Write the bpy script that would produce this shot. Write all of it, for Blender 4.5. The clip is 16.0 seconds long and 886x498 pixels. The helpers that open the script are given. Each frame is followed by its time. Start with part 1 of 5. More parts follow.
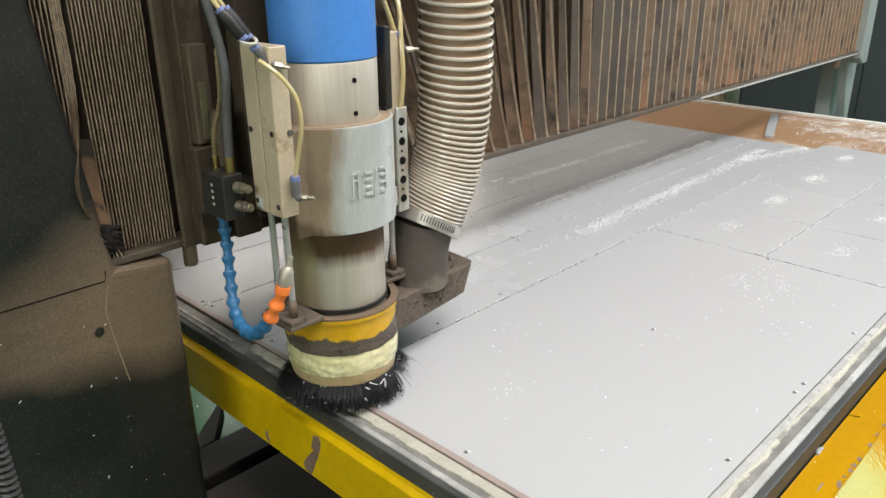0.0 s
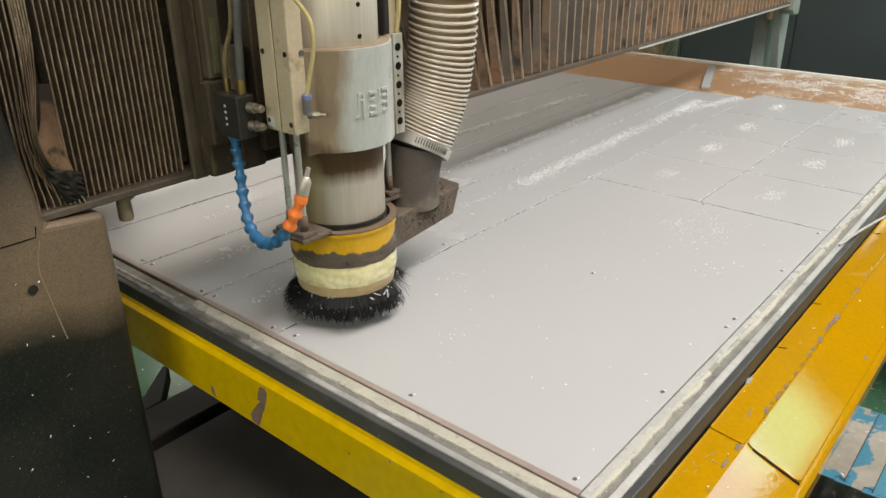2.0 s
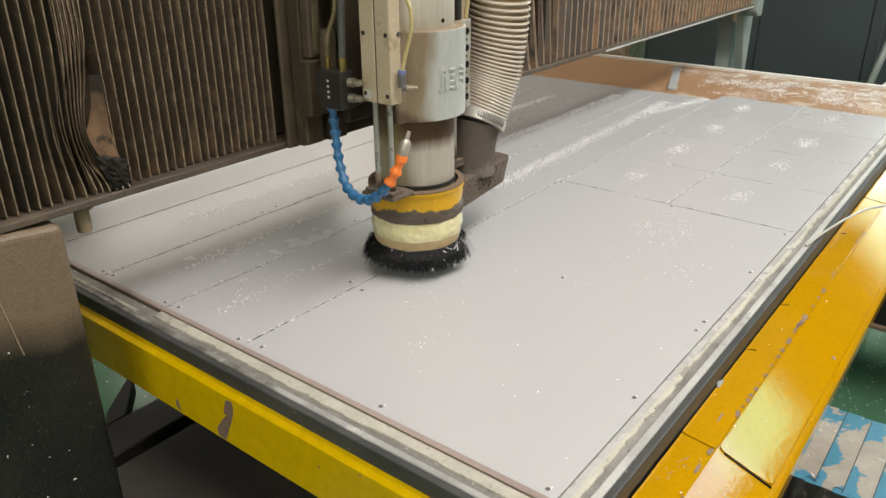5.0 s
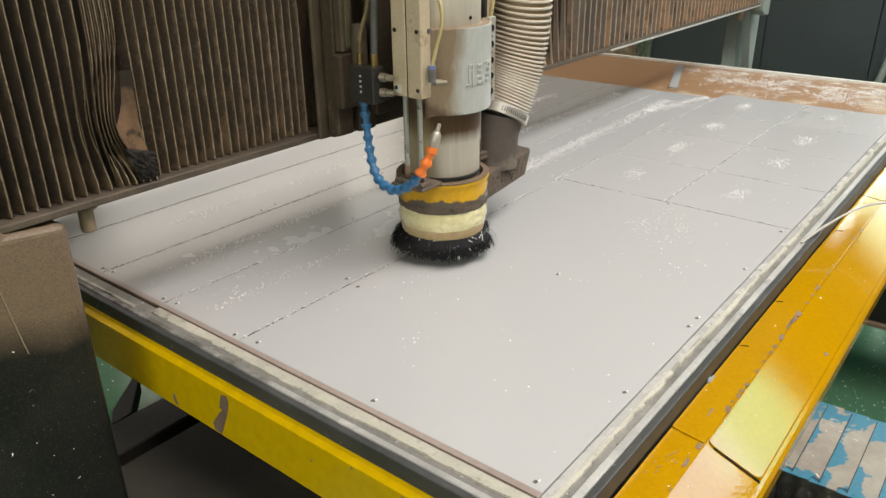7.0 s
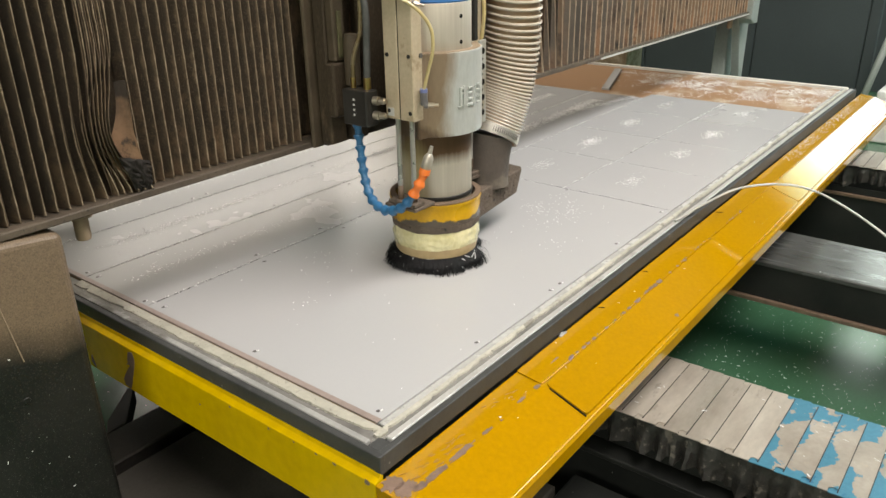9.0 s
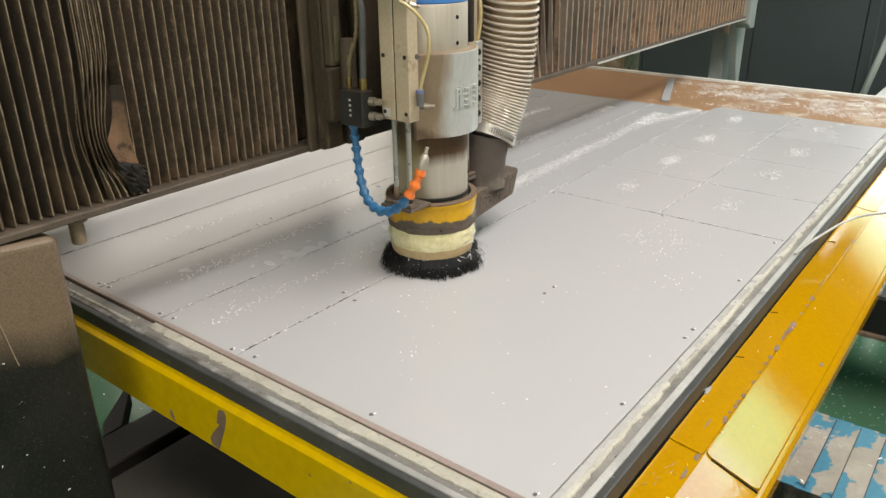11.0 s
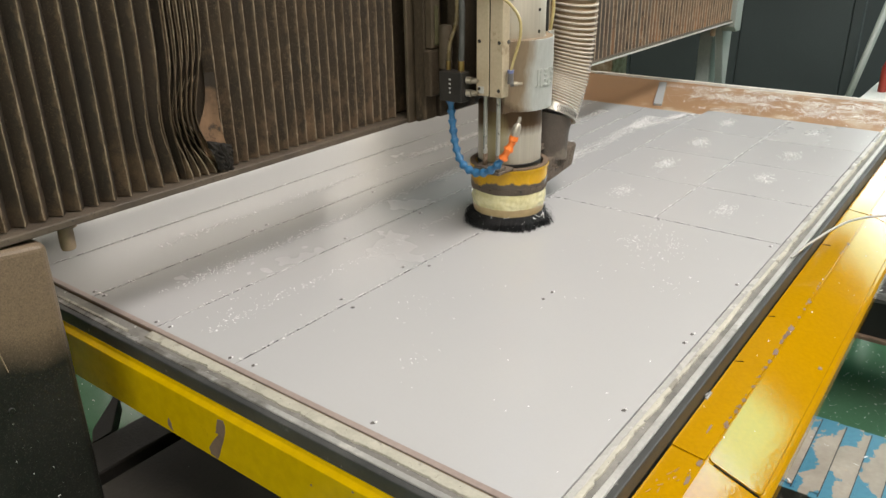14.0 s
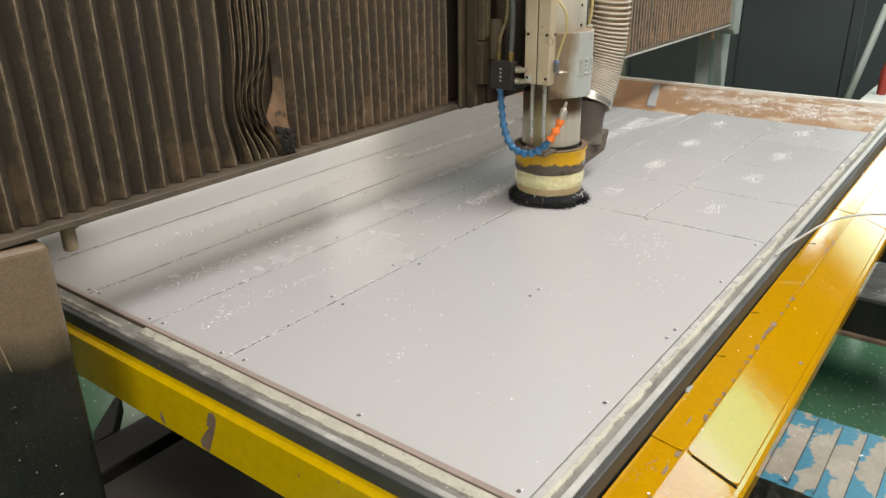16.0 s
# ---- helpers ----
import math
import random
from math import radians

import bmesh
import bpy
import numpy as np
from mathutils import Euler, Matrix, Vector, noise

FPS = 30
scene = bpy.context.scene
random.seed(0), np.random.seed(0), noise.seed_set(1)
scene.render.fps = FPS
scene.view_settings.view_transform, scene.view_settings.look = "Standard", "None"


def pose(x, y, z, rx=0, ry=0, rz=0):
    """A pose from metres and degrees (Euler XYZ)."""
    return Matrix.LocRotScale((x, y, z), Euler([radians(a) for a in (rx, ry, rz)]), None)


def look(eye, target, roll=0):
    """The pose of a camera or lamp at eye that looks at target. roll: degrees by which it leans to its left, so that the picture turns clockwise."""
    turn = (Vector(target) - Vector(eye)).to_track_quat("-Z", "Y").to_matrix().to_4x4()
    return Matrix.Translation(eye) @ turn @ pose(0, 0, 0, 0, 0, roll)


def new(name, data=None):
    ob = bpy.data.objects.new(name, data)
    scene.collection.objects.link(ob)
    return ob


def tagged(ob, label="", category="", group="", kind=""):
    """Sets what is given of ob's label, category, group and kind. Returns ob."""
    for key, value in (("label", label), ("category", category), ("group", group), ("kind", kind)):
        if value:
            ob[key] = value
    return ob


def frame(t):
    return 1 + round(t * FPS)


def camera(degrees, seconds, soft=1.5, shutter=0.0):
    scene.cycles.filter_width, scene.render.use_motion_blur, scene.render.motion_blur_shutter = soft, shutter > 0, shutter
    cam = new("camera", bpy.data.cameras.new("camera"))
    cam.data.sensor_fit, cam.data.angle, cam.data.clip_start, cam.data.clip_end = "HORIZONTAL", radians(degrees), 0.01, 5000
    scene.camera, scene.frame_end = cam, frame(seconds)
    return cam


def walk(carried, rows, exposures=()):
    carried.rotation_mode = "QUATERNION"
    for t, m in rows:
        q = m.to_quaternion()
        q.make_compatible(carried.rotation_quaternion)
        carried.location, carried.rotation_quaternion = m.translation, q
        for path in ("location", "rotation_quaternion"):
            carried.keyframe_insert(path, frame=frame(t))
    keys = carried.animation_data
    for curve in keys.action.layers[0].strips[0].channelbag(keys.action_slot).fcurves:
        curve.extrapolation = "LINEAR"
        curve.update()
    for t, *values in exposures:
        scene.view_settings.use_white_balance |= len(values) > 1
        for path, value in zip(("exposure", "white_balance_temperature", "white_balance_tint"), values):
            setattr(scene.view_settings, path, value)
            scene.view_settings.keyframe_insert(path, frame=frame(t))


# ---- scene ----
EXPOSURE = 0.03
BALANCE = ((0.0, 0.21, 6400), (0.5, 0.09, 6650), (1.0, 0.0, 6850), (7.0, 0.02, 6850), (8.0, 0.15, 6900), (9.4, 0.15, 6900), (10.6, 0.03, 6850), (16.0, 0.0, 6850))
ZP = 0.60  # height of the work surface above the floor


def aim(x, y, z, yaw, pitch, roll):
    eye = Vector((x, y, z + ZP))
    way = Vector((math.cos(radians(pitch)) * math.cos(radians(yaw)), math.cos(radians(pitch)) * math.sin(radians(yaw)), math.sin(radians(pitch))))
    return look(eye, eye + way, roll)


# seconds, place over the sheet's near corner, yaw from the beam's direction, pitch, roll
VIEW = (
    (0.0, -0.7037, -0.3510, 0.7233, 44.57, -21.36, -0.62),
    (0.5, -0.7050, -0.3571, 0.7131, 43.23, -22.76, -0.64),
    (1.0, -0.7068, -0.3623, 0.7031, 42.06, -23.71, -0.61),
    (1.5, -0.7090, -0.3713, 0.7002, 41.28, -24.10, -0.63),
    (2.0, -0.7064, -0.3731, 0.7015, 40.46, -24.22, -0.59),
    (2.5, -0.7034, -0.3748, 0.7014, 39.63, -24.09, -0.65),
    (3.0, -0.6985, -0.3764, 0.7040, 38.78, -24.01, -0.64),
    (3.5, -0.6949, -0.3746, 0.7032, 38.27, -23.91, -0.66),
    (4.0, -0.6911, -0.3672, 0.7040, 38.01, -24.07, -0.48),
    (6.5, -0.6851, -0.3627, 0.7020, 38.50, -24.24, -0.52),
    (7.0, -0.6832, -0.3704, 0.7026, 38.70, -24.14, -0.68),
    (7.5, -0.6856, -0.3779, 0.7029, 38.68, -23.93, -0.87),
    (8.0, -0.6832, -0.3806, 0.6974, 38.62, -23.70, -1.04),
    (8.5, -0.6867, -0.3839, 0.6939, 38.52, -23.45, -1.20),
    (9.0, -0.6935, -0.3847, 0.6994, 38.28, -23.32, -1.03),
    (11.5, -0.6906, -0.3893, 0.7067, 38.12, -23.17, -0.76),
    (12.0, -0.6917, -0.3891, 0.7090, 38.10, -23.25, -0.77),
    (12.5, -0.6926, -0.3908, 0.7108, 37.98, -23.16, -0.77),
    (13.0, -0.6938, -0.3899, 0.7096, 37.76, -23.10, -0.79),
    (13.5, -0.6936, -0.3911, 0.7082, 37.52, -23.02, -0.84),
    (14.0, -0.6951, -0.3951, 0.7099, 37.32, -22.96, -0.82),
    (14.5, -0.7019, -0.3974, 0.7099, 37.19, -22.80, -0.79),
    (15.0, -0.7040, -0.3989, 0.7109, 37.17, -22.72, -0.78),
    (15.5, -0.7017, -0.3967, 0.7092, 37.17, -22.73, -0.78),
    (16.0, -0.7038, -0.4080, 0.7100, 37.42, -22.70, -0.92),
)
cam = camera(60.67, 16.0, soft=1.5, shutter=0.0)
walk(cam, [(t, aim(*r)) for t, *r in VIEW], exposures=[(t, EXPOSURE + e, k, 13.0) for t, e, k in BALANCE])

# ---------------------------------------------------------------- light
world = bpy.data.worlds.new("sky")
scene.world = world
world.use_nodes = True
wn = world.node_tree.nodes
sky = wn.new("ShaderNodeTexSky")
sky.sky_type = "NISHITA"
sky.sun_disc = False
sky.sun_elevation = radians(48)
sky.sun_rotation = radians(60)
world.node_tree.links.new(sky.outputs[0], wn["Background"].inputs[0])
wn["Background"].inputs[1].default_value = 0.1


def area(name, eye, target, w, h, watts, colour=(1, 1, 1)):
    lamp = bpy.data.lights.new(name, "AREA")
    lamp.shape, lamp.size, lamp.size_y, lamp.energy, lamp.color = "RECTANGLE", w, h, watts, colour
    ob = new(name, lamp)
    ob.matrix_world = look(eye, target)
    return ob


WARM = (1.0, 0.97, 0.92)
area("window_light_far", (8.85, -0.80, 2.44), (0.0, 0.6, 0.72), 2.9, 0.95, 46, (0.86, 0.96, 1.0))
area("window_light_pane", (8.85, -0.80, 3.14), (0.0, 0.6, 1.02), 2.9, 0.42, 12, (0.62, 1.0, 0.66))
# Lamp added behind the viewpoint to brighten the near faces; no known window.
area("added_light_near", (-5.85, -1.5, 2.82), (0.0, 0.2, 0.62), 5.0, 1.6, 150, (0.96, 1.0, 0.84))
area("window_light_high", (8.85, 0.55, 3.10), (2.0, 0.0, 0.2), 0.36, 0.95, 7.5, (0.86, 1.0, 0.93))
area("rooflight_glow_front", (1.15, -1.6, 4.42), (1.15, -1.5, -0.18), 6.0, 1.2, 355, WARM)
area("rooflight_glow_back", (1.2, 3.4, 4.42), (1.2, 3.3, -0.18), 6.0, 1.6, 170, (1.0, 0.94, 0.81))
area("rooflight_glow_end", (6.2, -1.52, 4.42), (6.1, -1.52, -0.18), 1.2, 1.4, 26, (0.16, 1.0, 0.62))
area("rooflight_glow_middle", (4.9, -1.52, 4.42), (4.8, -1.52, -0.18), 1.2, 1.4, 32, (0.42, 0.72, 1.0))
area("window_light_back", (5.05, 6.85, 3.02), (4.85, 0.0, 2.42), 4.5, 1.7, 64, (1.0, 0.93, 0.78))


# ---------------------------------------------------------------- materials
def surf(name, c1, c2, scale=6.0, rough=(0.5, 0.7), metal=0.0, bump=0.15, fine=120.0, specks=None, speck_scale=60.0, speck_at=0.66,
         stretch=(1, 1, 1), each=0.0, spec=0.5, second=None, second_scale=2.0, second_at=0.55, coat=0.0, turned=0.0, stains=(), grainy=0.1):
    """Two tones by a coarse noise, fine grain in tone, gloss and relief, and optional specks and stains of other
    colours.
    stains: (colour, [(axis, from, to, weight), ...], noise scale, noise weight, threshold, softness); some paint light
    or shade."""
    m = bpy.data.materials.new(name)
    m.use_nodes = True
    n, l = m.node_tree.nodes, m.node_tree.links
    b = n["Principled BSDF"]
    co = n.new("ShaderNodeTexCoord")
    mp = n.new("ShaderNodeMapping")
    mp.inputs["Scale"].default_value = stretch
    l.new(co.outputs["Object"], mp.inputs[0])
    info = n.new("ShaderNodeObjectInfo")
    shift = n.new("ShaderNodeVectorMath")
    shift.operation = "SCALE"
    shift.inputs[0].default_value = (7.0, 5.0, 3.0)
    l.new(info.outputs["Random"], shift.inputs["Scale"])
    l.new(shift.outputs[0], mp.inputs["Location"])

    def nz(s, detail=5.0, r=0.6):
        t = n.new("ShaderNodeTexNoise")
        t.inputs["Scale"].default_value, t.inputs["Detail"].default_value, t.inputs["Roughness"].default_value = s, detail, r
        l.new(mp.outputs[0], t.inputs["Vector"])
        return t.outputs["Fac"]

    def ramp(src, a, z):
        r = n.new("ShaderNodeMapRange")
        r.inputs["From Min"].default_value, r.inputs["From Max"].default_value = a, z
        l.new(src, r.inputs["Value"])
        return r.outputs[0]

    def mix(fac, a, z):
        x = n.new("ShaderNodeMix")
        x.data_type = "RGBA"
        if fac is not None:
            l.new(fac, x.inputs[0])
        for s, v in ((6, a), (7, z)):
            if isinstance(v, tuple):
                x.inputs[s].default_value = (*v, 1)
            else:
                l.new(v, x.inputs[s])
        return x

    coarse, grain = nz(scale), nz(fine, 3.0)
    colour = mix(ramp(coarse, 0.3, 0.7), c1, c2).outputs[2]
    if second:
        colour = mix(ramp(nz(second_scale, 8.0, 0.65), second_at, second_at + 0.06), colour, second).outputs[2]
    if specks:
        colour = mix(ramp(nz(speck_scale, 2.0), speck_at, speck_at + 0.03), colour, specks).outputs[2]
    for tone, slopes, n_scale, n_weight, at, soft in stains:
        sep = n.new("ShaderNodeSeparateXYZ")
        l.new(co.outputs["Object"], sep.inputs[0])
        spread = n.new("ShaderNodeMath")
        spread.operation = "MULTIPLY_ADD"
        l.new(nz(n_scale, 6.0, 0.6), spread.inputs[0])
        spread.inputs[1].default_value, spread.inputs[2].default_value = 2 * n_weight, -n_weight
        total = spread.outputs[0]
        for axis, a, z, weight in slopes:
            m1 = n.new("ShaderNodeMath")
            m1.operation = "MULTIPLY_ADD"
            l.new(ramp(sep.outputs["XYZ".index(axis)], a, z), m1.inputs[0])
            m1.inputs[1].default_value = weight
            l.new(total, m1.inputs[2])
            total = m1.outputs[0]
        colour = mix(ramp(total, at, at + soft), colour, tone).outputs[2]
    g = n.new("ShaderNodeHueSaturation")
    val = ramp(grain, 0.2, 0.8)
    mr = n.new("ShaderNodeMapRange")
    mr.inputs["To Min"].default_value, mr.inputs["To Max"].default_value = 1 - grainy, 1 + grainy
    l.new(val, mr.inputs["Value"])
    src = mr.outputs[0]
    if each:
        er = n.new("ShaderNodeMapRange")
        er.inputs["To Min"].default_value, er.inputs["To Max"].default_value = 1 - each, 1 + each
        l.new(info.outputs["Random"], er.inputs["Value"])
        mu = n.new("ShaderNodeMath")
        mu.operation = "MULTIPLY"
        l.new(src, mu.inputs[0])
        l.new(er.outputs[0], mu.inputs[1])
        src = mu.outputs[0]
    l.new(src, g.inputs["Value"])
    l.new(colour, g.inputs["Color"])
    l.new(g.outputs[0], b.inputs["Base Color"])
    rr = n.new("ShaderNodeMapRange")
    rr.inputs["From Min"].default_value, rr.inputs["From Max"].default_value = 0.3, 0.7
    rr.inputs["To Min"].default_value, rr.inputs["To Max"].default_value = rough
    l.new(coarse, rr.inputs["Value"])
    l.new(rr.outputs[0], b.inputs["Roughness"])
    b.inputs["Metallic"].default_value = metal
    b.inputs["Specular IOR Level"].default_value = spec
    b.inputs["Coat Weight"].default_value = coat
    b.inputs["Coat Roughness"].default_value = 0.08
    if turned:  # lathe marks run round the axis
        tg = n.new("ShaderNodeTangent")
        tg.direction_type, tg.axis = "RADIAL", "Z"
        l.new(tg.outputs[0], b.inputs["Tangent"])
        b.inputs["Anisotropic"].default_value = turned
    if bump:
        bp = n.new("ShaderNodeBump")
        bp.inputs["Strength"].default_value, bp.inputs["Distance"].default_value = bump, 0.004
        l.new(grain, bp.inputs["Height"])
        l.new(bp.outputs[0], b.inputs["Normal"])
    return m


PVC = surf("grey_pvc", (0.448, 0.448, 0.455), (0.466, 0.465, 0.471), 1.3, (0.23, 0.28), bump=0.012, fine=260, spec=0.5, grainy=0.012)
BOARD = surf("brown_board", (0.30, 0.165, 0.082), (0.37, 0.215, 0.115), 5, (0.5, 0.7), bump=0.1, stains=[((0.50, 0.40, 0.30), [("Y", 1.15, 0.75, 0.5)], 7, 0.9, 0.50, 0.25), ((0.66, 0.62, 0.56), [("Y", 1.10, 0.70, 0.45), ("X", 2.50, 2.75, 0.25)], 13, 0.9, 0.74, 0.22)])
CREAM = surf("cream_sealant", (0.36, 0.345, 0.29), (0.50, 0.48, 0.41), 14, (0.55, 0.8), bump=0.5, fine=140, second=(0.25, 0.235, 0.20), second_scale=22, second_at=0.60, specks=(0.12, 0.11, 0.095), speck_scale=150, speck_at=0.70, stains=[((0.19, 0.175, 0.15), [("Y", 0.40, 0.85, 0.55)], 30, 0.8, 0.52, 0.4)])
GROOVE = surf("grey_groove", (0.13, 0.125, 0.115), (0.27, 0.26, 0.24), 20, (0.5, 0.8), bump=0.3, specks=(0.6, 0.6, 0.56), speck_scale=90, speck_at=0.68)
ALU = surf("worn_aluminium", (0.52, 0.515, 0.50), (0.64, 0.635, 0.61), 14, (0.3, 0.5), 0.4, 0.1, 150, second=(0.42, 0.41, 0.39), second_scale=9, second_at=0.63)
DARKEDGE = surf("dark_frame_paint", (0.040, 0.042, 0.043), (0.075, 0.076, 0.074), 9, (0.38, 0.55), bump=0.08, spec=0.3, specks=(0.22, 0.22, 0.21), speck_scale=46, speck_at=0.73, second=(0.12, 0.12, 0.118), second_scale=16, second_at=0.64)
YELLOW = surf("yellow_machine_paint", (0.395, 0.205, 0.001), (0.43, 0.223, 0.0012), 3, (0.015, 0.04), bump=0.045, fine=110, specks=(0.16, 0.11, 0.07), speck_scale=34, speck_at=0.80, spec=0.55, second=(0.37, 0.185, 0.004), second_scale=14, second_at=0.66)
# Lighter, lemon copy of the machine yellow: light on the front painted in.
FRONTYEL = surf("front_lit_yellow_paint", (0.64, 0.41, 0.002), (0.70, 0.455, 0.003), 3, (0.12, 0.22), bump=0.05, fine=45, specks=(0.16, 0.11, 0.07), speck_scale=40, speck_at=0.80, spec=0.4, second=(0.57, 0.345, 0.004), second_scale=12, second_at=0.64)
SCUFF = surf("scuffed_yellow_undercoat", (0.40, 0.20, 0.035), (0.33, 0.17, 0.05), 60, (0.4, 0.6), bump=0.1)
SCAR = surf("bare_primer", (0.16, 0.10, 0.07), (0.24, 0.16, 0.12), 40, (0.6, 0.8), bump=0.2)
BLACK = surf("black_bed_paint", (0.009, 0.010, 0.010), (0.020, 0.021, 0.019), 6, (0.4, 0.6), bump=0.1, specks=(0.4, 0.4, 0.38), speck_scale=90, speck_at=0.79, spec=0.3)
DUSTGREY = surf("dusty_grey_steel", (0.050, 0.045, 0.040), (0.092, 0.083, 0.073), 7, (0.5, 0.8), bump=0.3, specks=(0.4, 0.4, 0.37), speck_scale=70, speck_at=0.77)
# Brown band at mid height, stronger towards the leg's inner edge.
LEGPAINT = surf("brown_banded_leg_paint", (0.007, 0.008, 0.007), (0.014, 0.0145, 0.012), 6, (0.35, 0.6), bump=0.15, fine=420, grainy=0.45, specks=(0.035, 0.032, 0.028), speck_scale=420, speck_at=0.62, stains=[((0.165, 0.119, 0.077), [("Z", 0.03, 0.14, 0.75), ("Z", 0.22, 0.42, -0.65), ("X", -0.50, -0.24, 0.5)], 8, 0.16, 0.56, 0.50), ((0.3, 0.3, 0.28), [("Z", 0.0, 0.25, -0.35)], 170, 1.0, 0.36, 0.05)])
FLOORM = surf("green_epoxy", (0.042, 0.118, 0.063), (0.064, 0.155, 0.092), 3, (0.11, 0.20), bump=0.03, second=(0.062, 0.140, 0.088), second_scale=3, second_at=0.60, spec=0.55)
# Near cloth is toned darker than far; the paler ridge side is painted light.
BELLOW = surf("ridge_lit_dusty_cloth", (0.019, 0.0132, 0.0076), (0.040, 0.026, 0.0142), 9, (0.7, 0.9), bump=0.35, fine=480, grainy=0.5, each=0.15, specks=(0.085, 0.060, 0.038), speck_scale=620, speck_at=0.62, stains=[((0.135, 0.089, 0.050), [("X", 0.010, 0.0265, 0.70)], 45, 0.6, 0.38, 0.5), ((0.125, 0.080, 0.044), [("Z", 0.26, 0.0, 0.40)], 9, 0.8, 0.34, 0.40)])
BELLOWR = surf("ridge_lit_dusty_cloth_by_the_head", (0.030, 0.0205, 0.0122), (0.058, 0.0385, 0.022), 9, (0.7, 0.9), bump=0.35, fine=480, grainy=0.5, each=0.15, specks=(0.125, 0.089, 0.056), speck_scale=620, speck_at=0.61, stains=[((0.165, 0.112, 0.066), [("X", 0.006, 0.0230, 0.75)], 45, 0.6, 0.46, 0.5), ((0.19, 0.120, 0.068), [("Z", 0.26, 0.0, 0.42)], 12, 0.8, 0.30, 0.40)])
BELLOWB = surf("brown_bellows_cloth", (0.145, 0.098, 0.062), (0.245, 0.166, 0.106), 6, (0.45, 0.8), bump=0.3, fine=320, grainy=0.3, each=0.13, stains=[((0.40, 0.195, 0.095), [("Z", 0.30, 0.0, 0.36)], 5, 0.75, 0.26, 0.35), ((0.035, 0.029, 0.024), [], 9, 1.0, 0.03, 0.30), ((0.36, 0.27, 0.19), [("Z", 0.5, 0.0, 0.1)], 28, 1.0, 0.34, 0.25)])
# Darker, greyer cloth for some of the far pleats.
BELLOWD = surf("dark_grey_bellows_cloth", (0.080, 0.069, 0.057), (0.185, 0.153, 0.122), 6, (0.45, 0.8), bump=0.3, fine=320, grainy=0.3, each=0.18, stains=[((0.27, 0.15, 0.084), [("Z", 0.30, 0.0, 0.34)], 6, 0.8, 0.26, 0.40), ((0.040, 0.037, 0.034), [], 6, 1.0, 0.10, 0.35)])
# Fold edges are painted paler, for dust and for light on the ridges.
HEM = surf("dusty_lit_fold_edge", (0.15, 0.114, 0.074), (0.33, 0.255, 0.172), 60, (0.7, 0.9), bump=0.3, fine=400, grainy=0.35, specks=(0.14, 0.105, 0.07), speck_scale=260, speck_at=0.58)
HEMB = surf("brown_fold_edge", (0.27, 0.205, 0.145), (0.48, 0.375, 0.27), 30, (0.5, 0.8), bump=0.3)
STRIP = surf("dull_grey_strip", (0.32, 0.318, 0.31), (0.46, 0.455, 0.44), 14, (0.35, 0.5), 0.2, 0.1, 150, second=(0.54, 0.53, 0.50), second_scale=9, second_at=0.60, stains=[((0.115, 0.108, 0.095), [("Y", 0.12, 0.60, 0.75)], 22, 0.7, 0.42, 0.45), ((0.05, 0.045, 0.038), [("Y", 0.30, 0.85, 0.5)], 60, 0.9, 0.62, 0.2)])
# Dark top and foot paint the shade inside the torn fold.
TAN = surf("tan_lining", (0.15, 0.088, 0.048), (0.26, 0.152, 0.084), 14, (0.7, 0.9), bump=0.3, second=(0.055, 0.037, 0.024), second_scale=22, second_at=0.57, stains=[((0.030, 0.021, 0.014), [("Z", 0.36, 0.46, 0.9), ("Z", 0.325, 0.305, 0.5)], 26, 0.5, 0.42, 0.4)])
CRUMPLE = surf("black_torn_cloth", (0.018, 0.018, 0.018), (0.06, 0.055, 0.05), 40, (0.3, 0.6), bump=0.5, second=(0.17, 0.15, 0.13), second_scale=34, second_at=0.58)
TORNB = surf("black_crushed_cloth", (0.009, 0.008, 0.007), (0.026, 0.022, 0.018), 30, (0.5, 0.7), bump=0.4, spec=0.2, second=(0.07, 0.052, 0.036), second_scale=40, second_at=0.60)
BANDM = surf("bright_steel_band", (0.55, 0.52, 0.47), (0.66, 0.63, 0.58), 20, (0.25, 0.38), 0.8, 0.05)
RAIL = surf("dusty_brown_rail", (0.060, 0.046, 0.034), (0.125, 0.096, 0.068), 12, (0.6, 0.8), bump=0.35, second=(0.20, 0.135, 0.085), second_scale=10, second_at=0.60, specks=(0.03, 0.025, 0.02), speck_scale=160, speck_at=0.64)
CARRIAGE = surf("grimy_carriage_plate", (0.030, 0.0225, 0.0150), (0.060, 0.043, 0.0275), 8, (0.5, 0.8), bump=0.3, fine=420, grainy=0.4, spec=0.25, stretch=(1, 1, 0.35), specks=(0.07, 0.052, 0.034), speck_scale=240, speck_at=0.62, second=(0.105, 0.073, 0.045), second_scale=9, second_at=0.55)
SILVER = surf("satin_silver_casting", (0.46, 0.475, 0.46), (0.585, 0.595, 0.565), 7, (0.30, 0.42), 0.25, 0.08, 120, stretch=(1, 1, 0.35), stains=[((0.27, 0.20, 0.135), [("X", 0.01, -0.085, 0.9), ("Y", 0.04, -0.09, -0.25), ("Z", 0.40, 0.47, 0.15)], 9, 0.55, 0.34, 0.28), ((0.12, 0.08, 0.05), [("X", -0.03, -0.10, 0.55), ("Z", 0.34, 0.30, 0.42)], 16, 0.6, 0.52, 0.2), ((0.30, 0.25, 0.18), [("X", 0.06, 0.11, 0.5)], 14, 0.7, 0.42, 0.25)])
